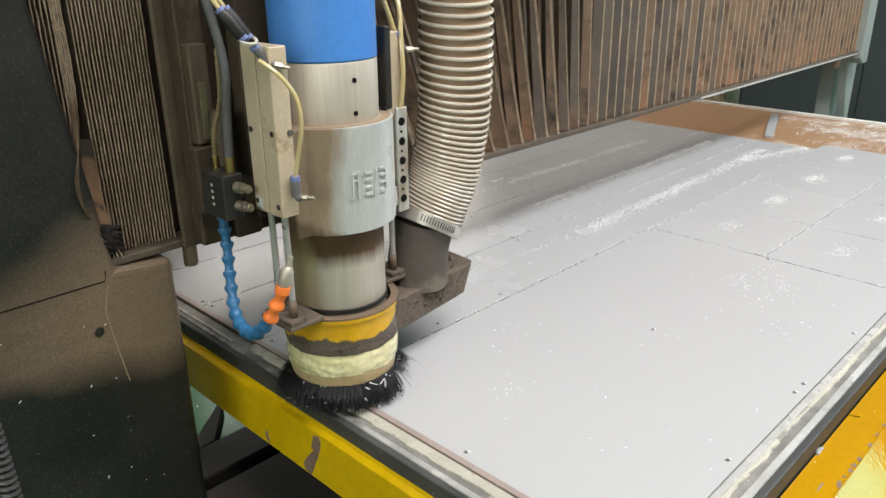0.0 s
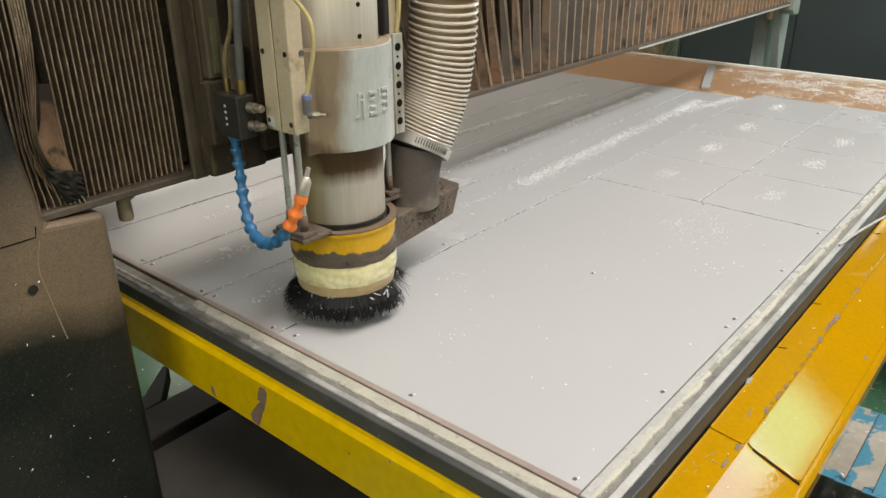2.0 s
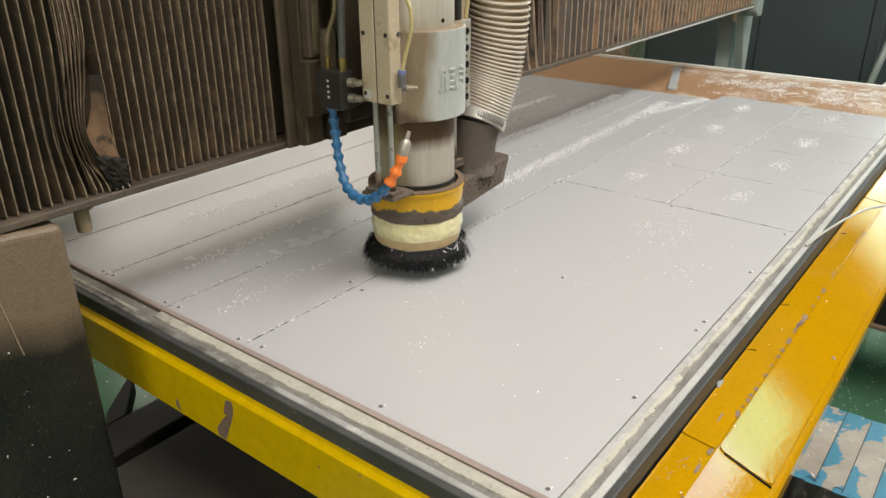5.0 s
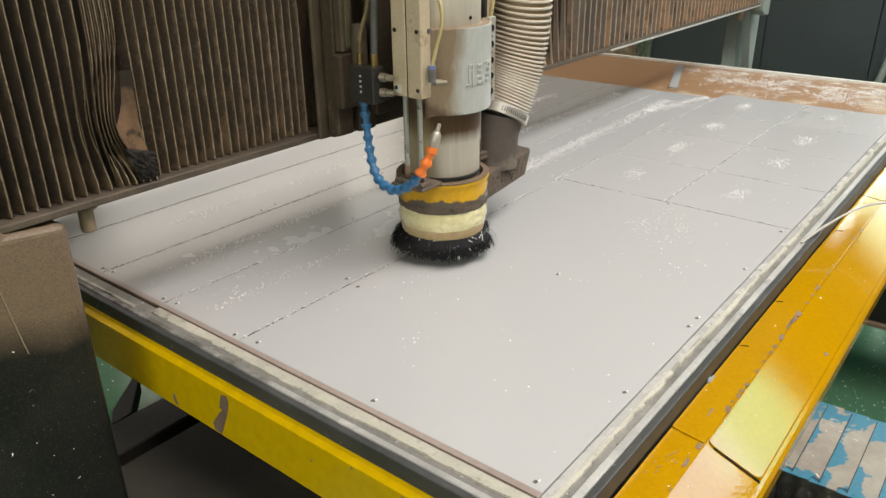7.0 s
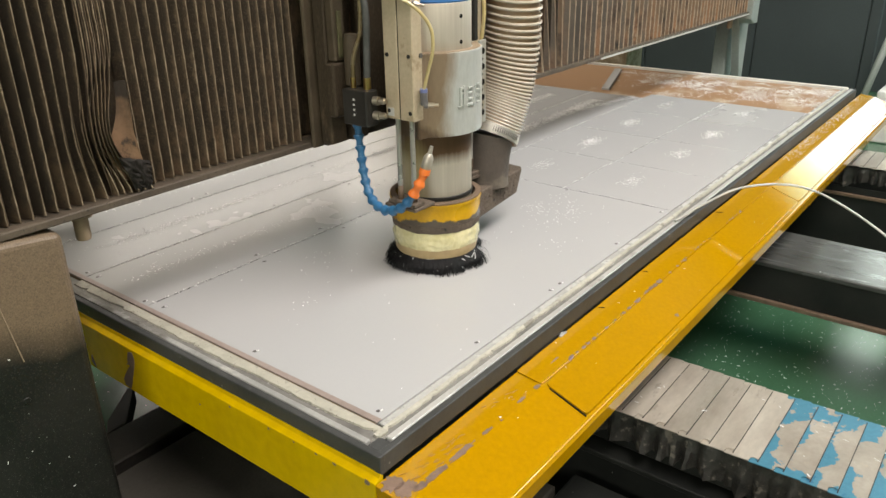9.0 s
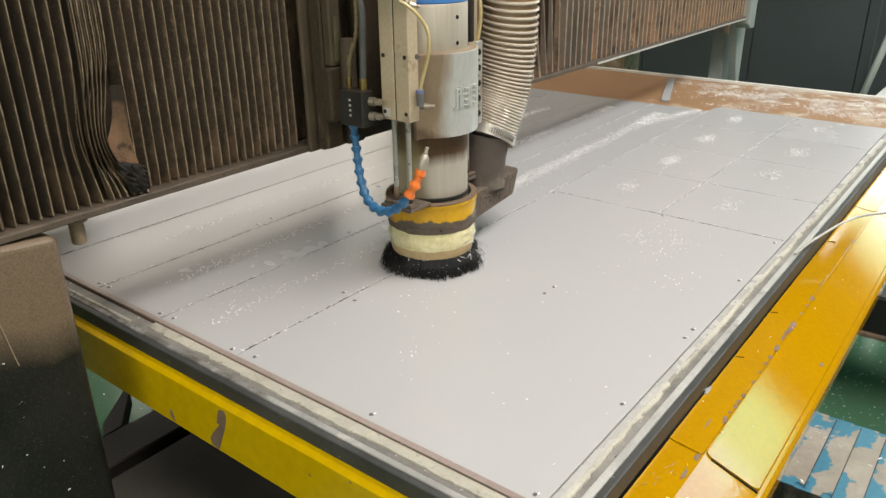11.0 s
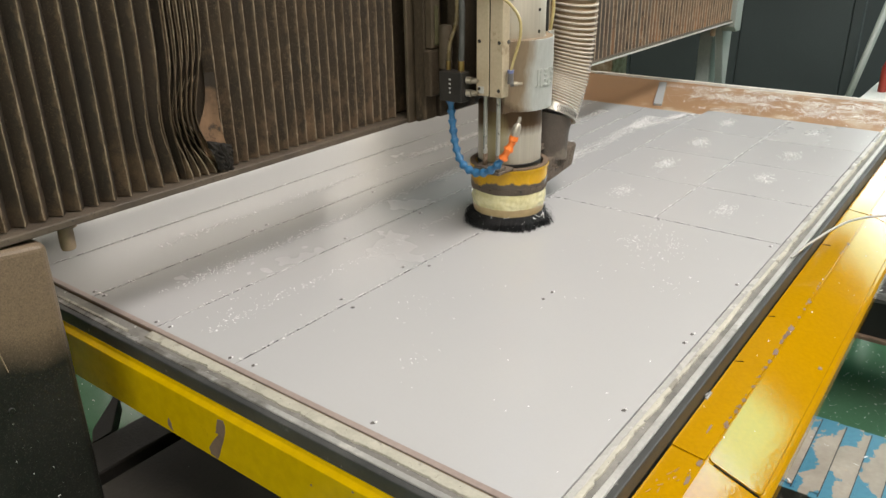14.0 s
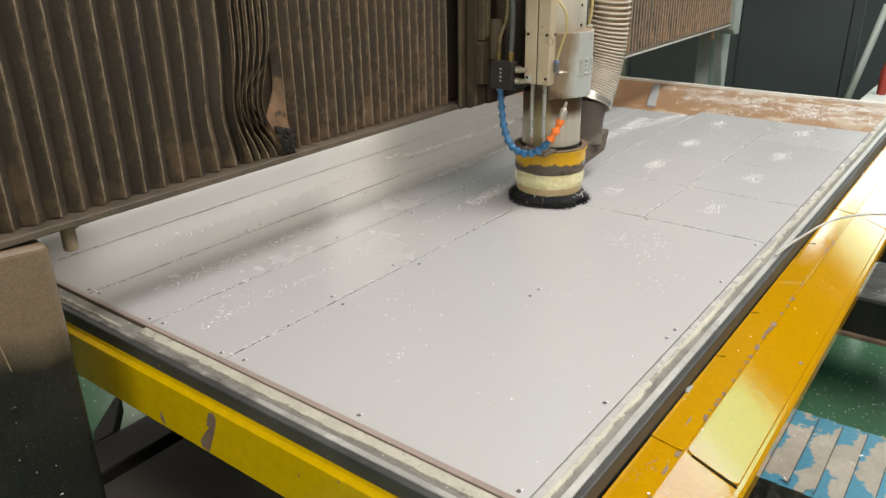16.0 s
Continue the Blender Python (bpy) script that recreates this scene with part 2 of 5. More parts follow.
# Heat tint at the nose's top; yellowish left side paints the beam's reflection.
STEEL = surf("ground_steel", (0.53, 0.485, 0.405), (0.60, 0.555, 0.475), 42, (0.46, 0.58), 0.55, 0.0, 200, stretch=(1, 1, 0.03), turned=0.3, stains=[((0.11, 0.062, 0.032), [("Z", 0.205, 0.268, 0.95), ("Z", 0.312, 0.32, -0.95)], 16, 0.55, 0.46, 0.4), ((0.40, 0.33, 0.16), [("X", -0.045, -0.080, 0.5), ("Z", 0.30, 0.25, 0.2)], 14, 0.35, 0.50, 0.3), ((0.40, 0.32, 0.22), [("Z", 0.535, 0.46, 0.6), ("Z", 0.46, 0.44, -0.9)], 12, 0.5, 0.40, 0.4)])
CHROME = surf("chrome_rod", (0.5, 0.48, 0.45), (0.56, 0.54, 0.50), 10, (0.25, 0.35), 0.7, 0.0)
BLUEP = surf("blue_spindle_paint", (0.055, 0.21, 0.58), (0.07, 0.24, 0.64), 5, (0.35, 0.45), bump=0.04, second=(0.07, 0.17, 0.42), second_scale=6, second_at=0.62)
BEIGE = surf("beige_cylinder_block", (0.49, 0.395, 0.27), (0.59, 0.50, 0.365), 8, (0.35, 0.5), 0.15, 0.06, 140, second=(0.38, 0.29, 0.19), second_scale=13, second_at=0.60, stains=[((0.28, 0.19, 0.11), [("Z", 0.42, 0.34, 0.5)], 18, 0.6, 0.40, 0.3)])
HOODDUST = surf("dust_caked_hood", (0.080, 0.060, 0.046), (0.142, 0.108, 0.082), 22, (0.7, 0.95), bump=1.0, fine=90, specks=(0.02, 0.018, 0.015), speck_scale=75, speck_at=0.68, second=(0.05, 0.04, 0.032), second_scale=17, second_at=0.6)
HOODYEL = surf("grimy_yellow_hood", (0.58, 0.33, 0.004), (0.50, 0.27, 0.006), 6, (0.22, 0.45), bump=0.1, stains=[((0.30, 0.15, 0.02), [("Z", 0.136, 0.111, 0.4)], 24, 0.6, 0.35, 0.25), ((0.085, 0.066, 0.051), [("Z", 0.138, 0.108, 0.70), ("X", 0.010, 0.065, 0.75)], 21, 0.75, 0.50, 0.10)])
RUSTLIP = surf("rusty_lip", (0.11, 0.075, 0.05), (0.18, 0.12, 0.08), 20, (0.6, 0.8), bump=0.3)
TAPE = surf("yellowed_clear_tape", (0.60, 0.54, 0.27), (0.74, 0.69, 0.43), 26, (0.05, 0.16), bump=0.4, fine=70, coat=0.9, stains=[((0.44, 0.36, 0.15), [("Z", 0.056, 0.046, 0.4)], 34, 0.8, 0.42, 0.35)])
TAPEBROWN = surf("brown_tape", (0.40, 0.29, 0.14), (0.48, 0.36, 0.20), 12, (0.25, 0.4), bump=0.3, fine=60)
BRISTLE = surf("black_bristle", (0.005, 0.005, 0.006), (0.012, 0.012, 0.014), 30, (0.45, 0.6), bump=0.0, spec=0.25)
PIT = surf("black_pit", (0.004, 0.004, 0.004), (0.010, 0.009, 0.008), 30, (0.7, 0.9), bump=0.0, spec=0.1)
CLAMP = surf("grimy_brown_strip", (0.050, 0.038, 0.025), (0.100, 0.074, 0.048), 9, (0.5, 0.75), bump=0.2, spec=0.3, second=(0.075, 0.054, 0.034), second_scale=14, second_at=0.58)
GRIME = surf("brown_grime_film", (0.22, 0.155, 0.10), (0.34, 0.26, 0.18), 9, (0.5, 0.7), bump=0.15)
HOSEW = surf("pale_hose_rib", (0.46, 0.405, 0.33), (0.56, 0.50, 0.415), 10, (0.10, 0.22), bump=0.03, coat=0.5)
HOSEB = surf("dusty_hose_wall", (0.25, 0.16, 0.095), (0.35, 0.24, 0.148), 10, (0.35, 0.6), bump=0.1)
HOODPIPE = surf("grey_cuff", (0.060, 0.048, 0.040), (0.098, 0.079, 0.066), 12, (0.5, 0.8), bump=0.4, fine=80, stains=[((0.15, 0.125, 0.10), [("Z", 0.20, 0.14, 0.6)], 26, 0.6, 0.42, 0.3)])
LOCBLUE = surf("blue_segment_hose", (0.020, 0.105, 0.235), (0.030, 0.145, 0.30), 20, (0.25, 0.4), bump=0.05)
ORANGE = surf("orange_hose_tip", (0.85, 0.19, 0.03), (0.9, 0.22, 0.04), 20, (0.35, 0.5), bump=0.05)
NOZZLE = surf("grey_nozzle", (0.36, 0.33, 0.28), (0.46, 0.42, 0.36), 20, (0.3, 0.5), 0.5, 0.1)
BLACKPL = surf("black_plastic", (0.012, 0.0112, 0.0105), (0.027, 0.0235, 0.020), 15, (0.45, 0.65), bump=0.1)
DULLTUBE = surf("grimy_air_tube", (0.13, 0.10, 0.05), (0.18, 0.14, 0.075), 25, (0.2, 0.35), bump=0.02)
AIRTUBE = surf("yellowed_air_tube", (0.47, 0.37, 0.16), (0.56, 0.46, 0.24), 25, (0.12, 0.22), bump=0.02, coat=0.4)
GREYTUBE = surf("grey_cable", (0.060, 0.063, 0.062), (0.095, 0.097, 0.092), 15, (0.65, 0.8), bump=0.1, spec=0.2)
BRASS = surf("brass_fitting", (0.55, 0.38, 0.14), (0.6, 0.43, 0.18), 20, (0.25, 0.4), 1.0, 0.05)
NICKEL = surf("nickel_fitting", (0.37, 0.325, 0.255), (0.47, 0.42, 0.34), 20, (0.32, 0.45), 0.9, 0.05)
BLUECAP = surf("blue_collar", (0.13, 0.16, 0.33), (0.17, 0.20, 0.38), 20, (0.3, 0.4), bump=0.0)
HOLE = surf("dark_hole", (0.05, 0.045, 0.042), (0.14, 0.13, 0.125), 200, (0.6, 0.8), bump=0.1)
CHIP = surf("white_pvc_chip", (0.80, 0.80, 0.80), (0.86, 0.86, 0.86), 50, (0.4, 0.6), bump=0.0, each=0.0)
COVER = surf("scraped_cover_plate", (0.41, 0.36, 0.305), (0.56, 0.505, 0.44), 16, (0.34, 0.5), 0.5, 0.06, 90, each=0.12, stretch=(0.35, 1, 1), second=(0.36, 0.315, 0.265), second_scale=20, second_at=0.60)
FILM = surf("scraped_cover_plate_with_blue_film", (0.32, 0.28, 0.235), (0.43, 0.385, 0.33), 12, (0.36, 0.5), 0.35, 0.06, 90, each=0.10, second=(0.50, 0.41, 0.31), second_scale=14, second_at=0.62, stains=[((0.065, 0.235, 0.34), [("Y", -0.026, 0.020, 0.40), ("X", 0.70, 0.58, 0.24), ("X", 0.74, 0.84, 0.30)], 15, 0.9, 0.32, 0.03), ((0.03, 0.16, 0.28), [("Y", -0.024, 0.012, 0.36), ("X", 0.68, 0.58, 0.26)], 34, 1.2, 0.74, 0.2)])
WALLD = surf("dark_green_curtain", (0.026, 0.037, 0.040), (0.040, 0.055, 0.058), 2, (0.6, 0.8), bump=0.1)
POSTM = surf("pale_green_steel", (0.27, 0.31, 0.29), (0.35, 0.39, 0.37), 6, (0.4, 0.6), bump=0.1)
WALLM = surf("workshop_wall_paint", (0.20, 0.19, 0.17), (0.26, 0.25, 0.22), 1.5, (0.6, 0.8), bump=0.1)
WHITE = surf("white_edging", (0.70, 0.70, 0.68), (0.78, 0.78, 0.76), 15, (0.4, 0.6), bump=0.1)
REDM = surf("red_paint", (0.28, 0.03, 0.02), (0.33, 0.04, 0.025), 10, (0.4, 0.5), bump=0.05)
SIGHT = surf("sight_glass", (0.07, 0.066, 0.035), (0.11, 0.10, 0.055), 30, (0.15, 0.25), bump=0.0)
PALE = surf("pale_label", (0.5, 0.5, 0.48), (0.56, 0.56, 0.54), 30, (0.5, 0.6), bump=0.0)
# For the added baffle behind the beam; lets some back light through.
MILKY = surf("milky_baffle_plastic", (0.66, 0.63, 0.57), (0.74, 0.71, 0.65), 5, (0.5, 0.6), bump=0.05)
MILKY.node_tree.nodes["Principled BSDF"].inputs["Transmission Weight"].default_value = 0.6


# ---------------------------------------------------------------- mesh helpers
def part(name, bm, material, parent=None, label=""):
    for e in bm.edges:  # crisp edges stay crisp where faces are shaded smooth
        if len(e.link_faces) == 2 and e.calc_face_angle(0) > 0.6:
            e.smooth = False
    me = bpy.data.meshes.new(name)
    bm.to_mesh(me)
    bm.free()
    me.materials.append(material)
    ob = new(name, me)
    ob.parent = parent
    if label:
        ob["label"] = label
    return ob


def empty(name, at=(0, 0, 0)):
    ob = new(name)
    ob.empty_display_size = 0.05
    ob.location = at
    return ob


def merge(*many):
    out = bmesh.new()
    for bm in many:
        me = bpy.data.meshes.new("piece")
        bm.to_mesh(me)
        bm.free()
        out.from_mesh(me)
        bpy.data.meshes.remove(me)
    return out


def box(x0, x1, y0, y1, z0, z1, bevel=0.002, seg=1):
    bm = bmesh.new()
    bmesh.ops.create_cube(bm, size=1)
    for v in bm.verts:
        v.co = Vector((x0 if v.co.x < 0 else x1, y0 if v.co.y < 0 else y1, z0 if v.co.z < 0 else z1))
    if bevel:
        bmesh.ops.bevel(bm, geom=bm.edges[:], offset=bevel, segments=seg, affect="EDGES", profile=0.5)
    return bm


def prism(pts, axis, a, b, bevel=0.0, seg=1):
    """A closed outline of (u, v) points drawn along x, y or z from a to b."""
    bm = bmesh.new()

    def at(u, v, w):
        return {"x": (w, u, v), "y": (u, w, v), "z": (u, v, w)}[axis]
    lo = [bm.verts.new(at(u, v, a)) for u, v in pts]
    hi = [bm.verts.new(at(u, v, b)) for u, v in pts]
    bm.faces.new(lo)
    bm.faces.new(hi)
    for i in range(len(pts)):
        j = (i + 1) % len(pts)
        bm.faces.new((lo[i], lo[j], hi[j], hi[i]))
    bmesh.ops.recalc_face_normals(bm, faces=bm.faces[:])
    if bevel:
        bmesh.ops.bevel(bm, geom=bm.edges[:], offset=bevel, segments=seg, affect="EDGES", profile=0.5)
    return bm


def lathe(profile, seg=48, at=(0, 0, 0), wobble=0.0, seed=0):
    """A turned body: (radius, height) pairs from the bottom up, round the z axis."""
    bm = bmesh.new()
    rnd = random.Random(seed)
    rings = []
    for r, z in profile:
        if r < 1e-6:
            rings.append([bm.verts.new((at[0], at[1], at[2] + z))])
        else:
            rings.append([bm.verts.new((at[0] + (r + rnd.uniform(-wobble, wobble)) * math.cos(2 * math.pi * k / seg),
                                        at[1] + (r + rnd.uniform(-wobble, wobble)) * math.sin(2 * math.pi * k / seg),
                                        at[2] + z + rnd.uniform(-wobble, wobble))) for k in range(seg)])
    for a, b in zip(rings, rings[1:]):
        for k in range(seg):
            q = (k + 1) % seg
            vs = [a[k % len(a)], a[q % len(a)], b[q % len(b)], b[k % len(b)]]
            vs = [v for i, v in enumerate(vs) if v not in vs[:i]]
            if len(vs) > 2:
                f = bm.faces.new(vs)
                f.smooth = True
    bmesh.ops.recalc_face_normals(bm, faces=bm.faces[:])
    return bm


def curve_points(pts, steps):
    """A smooth line through the points."""
    p = [Vector(q) for q in pts]
    p = [2 * p[0] - p[1]] + p + [2 * p[-1] - p[-2]]
    out = []
    for i in range(1, len(p) - 2):
        for k in range(steps):
            t = k / steps
            out.append(0.5 * (2 * p[i] + (p[i + 1] - p[i - 1]) * t + (2 * p[i - 1] - 5 * p[i] + 4 * p[i + 1] - p[i + 2]) * t * t
                              + (3 * p[i] - p[i - 1] - 3 * p[i + 1] + p[i + 2]) * t ** 3))
    out.append(p[-2])
    return out


def sweep(line, radii, seg=10, caps=True):
    """A round body along a line of points; radii: one number or one for each point."""
    bm = bmesh.new()
    line = [Vector(q) for q in line]
    if not isinstance(radii, (list, tuple)):
        radii = [radii] * len(line)
    side = None
    rings = []
    for i, q in enumerate(line):
        d = (line[min(i + 1, len(line) - 1)] - line[max(i - 1, 0)]).normalized()
        if side is None:
            side = d.cross(Vector((0.3, 0.8, 0.52))).normalized()
        side = (side - d * side.dot(d)).normalized()
        other = d.cross(side)
        rings.append([bm.verts.new(q + radii[i] * (math.cos(2 * math.pi * k / seg) * side + math.sin(2 * math.pi * k / seg) * other)) for k in range(seg)])
    for a, b in zip(rings, rings[1:]):
        for k in range(seg):
            f = bm.faces.new((a[k], a[(k + 1) % seg], b[(k + 1) % seg], b[k]))
            f.smooth = True
    if caps:
        bm.faces.new(rings[0])
        bm.faces.new(rings[-1])
    bmesh.ops.recalc_face_normals(bm, faces=bm.faces[:])
    return bm


def rod(a, b, r, seg=14, r2=None):
    return sweep([a, b], [r, r if r2 is None else r2], seg)


def ragged(cx, cy, rx, ry, n=14, seed=0, thick=0.0004, rough=0.35, turn=0.0):
    """A thin flake with an uneven outline, lying flat."""
    rnd = random.Random(seed)
    pts = []
    for k in range(n):
        a = 2 * math.pi * k / n
        s = 1 + rnd.uniform(-rough, rough)
        u, v = rx * s * math.cos(a), ry * s * math.sin(a)
        pts.append((cx + u * math.cos(turn) - v * math.sin(turn), cy + u * math.sin(turn) + v * math.cos(turn)))
    return prism(pts, "z", 0, thick)


# ---------------------------------------------------------------- the hall
def hall():
    part("floor", box(-6, 9, -6, 7, -0.1, 0.0, 0), FLOORM)
    scene.objects["floor"].location = (0, 0, 0)
    tagged(scene.objects["floor"], "glossy green epoxy workshop floor strewn with plastic chips", "floor", kind="structure")

    def wall(name, pieces):
        ob = part(name, merge(*[box(*p, 0) for p in pieces]), WALLM)
        tagged(ob, "plain pale painted workshop wall", "wall", kind="structure")
    wall("wall_near", [(-6.2, -6, -6, 7, 0, 1.92), (-6.2, -6, -6, 7, 3.72, 4.52), (-6.2, -6, -6, -4.1, 1.92, 3.72), (-6.2, -6, 1.1, 7, 1.92, 3.72)])
    wall("wall_side", [(-6.2, 9.2, -6.2, -6, 0, 4.52)])
    # far wall with a band of windows
    wall("wall_far", [(9, 9.2, -6, 7, 0, 1.92), (9, 9.2, -6, 7, 4.22, 4.52), (9, 9.2, -6, 7, 3.62, 4.22), (9, 9.2, -2.25, 0.35, 3.38, 3.62), (9, 9.2, -6, -2.25, 1.92, 3.62), (9, 9.2, 0.75, 7, 1.92, 3.62)])
    wall("wall_back", [(-6.2, 9.2, 7, 7.2, 0, 2.12), (-6.2, 9.2, 7, 7.2, 3.92, 4.52), (-6.2, 2.8, 7, 7.2, 2.12, 3.92), (7.3, 9.2, 7, 7.2, 2.12, 3.92)])
    # ceiling with three rooflights
    ceiling = part("ceiling", merge(box(-6.2, 9.2, -6.2, -2.3, 4.52, 4.72, 0), box(-6.2, -1.9, -2.3, 4.3, 4.52, 4.72, 0), box(4.21, 4.3, -2.3, 4.3, 4.52, 4.72, 0), box(6.85, 9.2, -2.3, 4.3, 4.52, 4.72, 0),
                                    box(-1.9, 4.21, -0.9, 2.5, 4.52, 4.72, 0), box(4.3, 6.85, -0.75, 4.3, 4.52, 4.72, 0), box(-6.2, 9.2, 4.3, 7.2, 4.52, 4.72, 0)), WALLM)
    tagged(ceiling, "pale workshop ceiling with rooflight openings", "ceiling", kind="structure")


hall()


# ---------------------------------------------------------------- machine bed under the table
def cover_run(name, x0, x1, far):
    """A guideway along y: a black beam on the floor, with a cover that the table draws out."""
    bed = empty(name, (0, 0, ZP))
    part("beam", box(x0 + 0.02, x1 - 0.02, -1.9, 2.6, -0.36, -0.275, 0.004), BLACK, bed)
    part("flange", box(x0 - 0.012, x1 + 0.012, -1.9, 2.6, -0.385, -0.372, 0.002), RUSTLIP if far else BLACK, bed)
    for y in (-1.5, 0.55, 2.2):
        part("foot", box(x0 + 0.04, x1 - 0.04, y, y + 0.22, -ZP + 0.001, -0.385, 0.004), BLACK, bed)
    return bed


bed_near = cover_run("machine_bed_rail", 0.58, 0.835, False)
bed_mid = cover_run("machine_bed_rail", 1.53, 1.805, True)
bed_far = cover_run("machine_bed_rail", 2.72, 2.98, True)
for b in (bed_near, bed_mid, bed_far):
    tagged(b, "black steel guide rail beam of the machine bed, sprinkled with chips", "machine bed", "bed rails")
part("lid", box(1.525, 1.81, -1.9, 2.6, -0.268, -0.250, 0.004), surf("satin_grey_lid", (0.070, 0.072, 0.070), (0.135, 0.138, 0.134), 9, (0.16, 0.34), 0.35, 0.05, stretch=(1, 0.15, 1), specks=(0.7, 0.7, 0.68), speck_scale=30, speck_at=0.75), bed_mid, "satin grey steel lid")
# Sheet added on the near rail so that the space below is black.
part("side_sheet", box(0.600, 0.606, -1.9, 2.6, -ZP + 0.001, -0.3855, 0.001), BLACK, bed_near)
part("side_sheet", box(1.531, 1.537, -1.9, 2.6, -0.372, -0.262, 0.001), BLACK, bed_mid)


part("side_sheet", box(2.722, 2.728, -1.9, 2.6, -ZP + 0.001, -0.345, 0.001), BLACK, bed_far)


def flaps(x, y0, y1, seed):
    """Torn cloth hanging in small folds below the cover plates."""
    bm = bmesh.new()
    rnd = random.Random(seed)
    n = int((y1 - y0) / 0.007)
    rows = []
    drop, fold = 0.066, 0.0
    for i in range(n + 1):
        y = y0 + (y1 - y0) * i / n
        drop += rnd.uniform(-0.006, 0.006)
        drop = min(max(drop, 0.055), 0.085)
        fold = 0.014 * math.sin(i * 1.1 + 2.4 * math.sin(i * 0.23)) + rnd.uniform(-0.005, 0.005)
        rows.append([bm.verts.new((x - fold * k / 5 - 0.006 * rnd.random() * (k > 0), y + rnd.uniform(-0.003, 0.003), -0.262 - drop * k / 5 + (rnd.uniform(-0.006, 0.003) if k == 5 else 0))) for k in range(6)])
    for a, b in zip(rows, rows[1:]):
        for k in range(5):
            bm.faces.new((a[k], a[k + 1], b[k + 1], b[k])).smooth = True
    bm.normal_update()
    bmesh.ops.solidify(bm, geom=bm.faces[:], thickness=0.001)
    bmesh.ops.recalc_face_normals(bm, faces=bm.faces[:])
    return bm


part("torn_cloth_skirt", flaps(0.588, -1.5, 0.6, 3), CRUMPLE, bed_near, "crumpled torn black cloth skirt")
part("torn_cloth_skirt", flaps(2.728, -1.5, 0.6, 4), CRUMPLE, bed_far, "crumpled torn black cloth skirt")

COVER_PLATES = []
# Thin black strips below the plate edges paint the shade in the gaps.
EDGE_SHADES = {}
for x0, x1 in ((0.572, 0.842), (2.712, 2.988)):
    EDGE_SHADES[x0] = bpy.data.meshes.new("wiper_lip")
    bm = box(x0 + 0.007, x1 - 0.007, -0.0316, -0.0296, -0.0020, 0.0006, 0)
    bm.to_mesh(EDGE_SHADES[x0])
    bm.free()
    EDGE_SHADES[x0].materials.append(BLACKPL)


def cover_plates(x0, x1, count, thing_label):
    """Overlapping armour plates between the fixed end of the bed and the table."""
    me = None
    for k in range(count):
        if me is None:
            bm = box(x0, x1, -0.030, 0.046, 0.0, 0.0016, 0.0)
            bmesh.ops.bevel(bm, geom=[e for e in bm.edges if abs(e.verts[0].co.z - e.verts[1].co.z) > 0.001], offset=0.015, segments=5, affect="EDGES")
            bm = merge(bm, box(x0 + 0.012, x1 - 0.012, -0.0290, -0.0262, 0.0018, 0.0025, 0.0002), box(x0 + 0.010, x1 - 0.010, 0.010, 0.0115, 0.0018, 0.0021, 0.0))
            me = bpy.data.meshes.new("cover_plate")
            bm.to_mesh(me)
            bm.free()
        m2 = me.copy()
        bare = k > 28
        m2.materials.append(COVER if bare else FILM)
        ob = new("cover_plate", m2)
        tagged(ob, "scraped bare steel way cover plate" if bare else "steel way cover plate with patches of torn blue film", "way cover", thing_label)
        lip = new("wiper_lip", EDGE_SHADES[x0])
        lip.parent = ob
        COVER_PLATES.append((ob, k, count))


cover_plates(0.572, 0.842, 42, "plates of the front way cover")
cover_plates(2.712, 2.988, 42, "plates of the rear way cover")

side = part("bed_side_plate", box(0.24, 0.565, -1.9, 0.24, -0.56, -0.45, 0.006), BLACK)
side.location.z = ZP
tagged(side, "black steel side plate of the machine bed", "machine bed")
for y in (-1.7, -0.3):
    ob = part("plinth", box(0.3, 0.5, y, y + 0.3, -ZP + 0.001, -0.5605, 0.004), BLACK, side)
# dusty base blocks of the bed below the table's near end
# Split in two: the slot stands in for a dark shadow strip.
for y0, y1 in ((0.25, 1.072), (1.112, 1.235)):
    ob = tagged(empty("bed_base_block", (0, 0, ZP)), "dusty dark grey steel base block of the machine bed", "machine bed", "bed base blocks")
    part("slab", box(-0.16, 0.50, y0, y1, -0.56, -0.45, 0.004), DUSTGREY, ob)
    part("plinth", box(-0.12, 0.48, y0 + 0.02, y1 - 0.01, -ZP + 0.001, -0.5605, 0.004), BLACK, ob)
    if y0 > 1:
        part("brace", prism([(0.031, 1.287), (0.144, 1.383), (0.158, 1.372), (0.056, 1.240), (0.0, 1.236)], "z", -0.50, -0.452, 0.002), DUSTGREY, ob)


# ---------------------------------------------------------------- the moving table
TABLE = tagged(empty("router_table", (0, 0, ZP)), "yellow-edged sliding router table with a dark frame and brown spoilboard", "machine table")
XE, YE = 3.03, 1.62


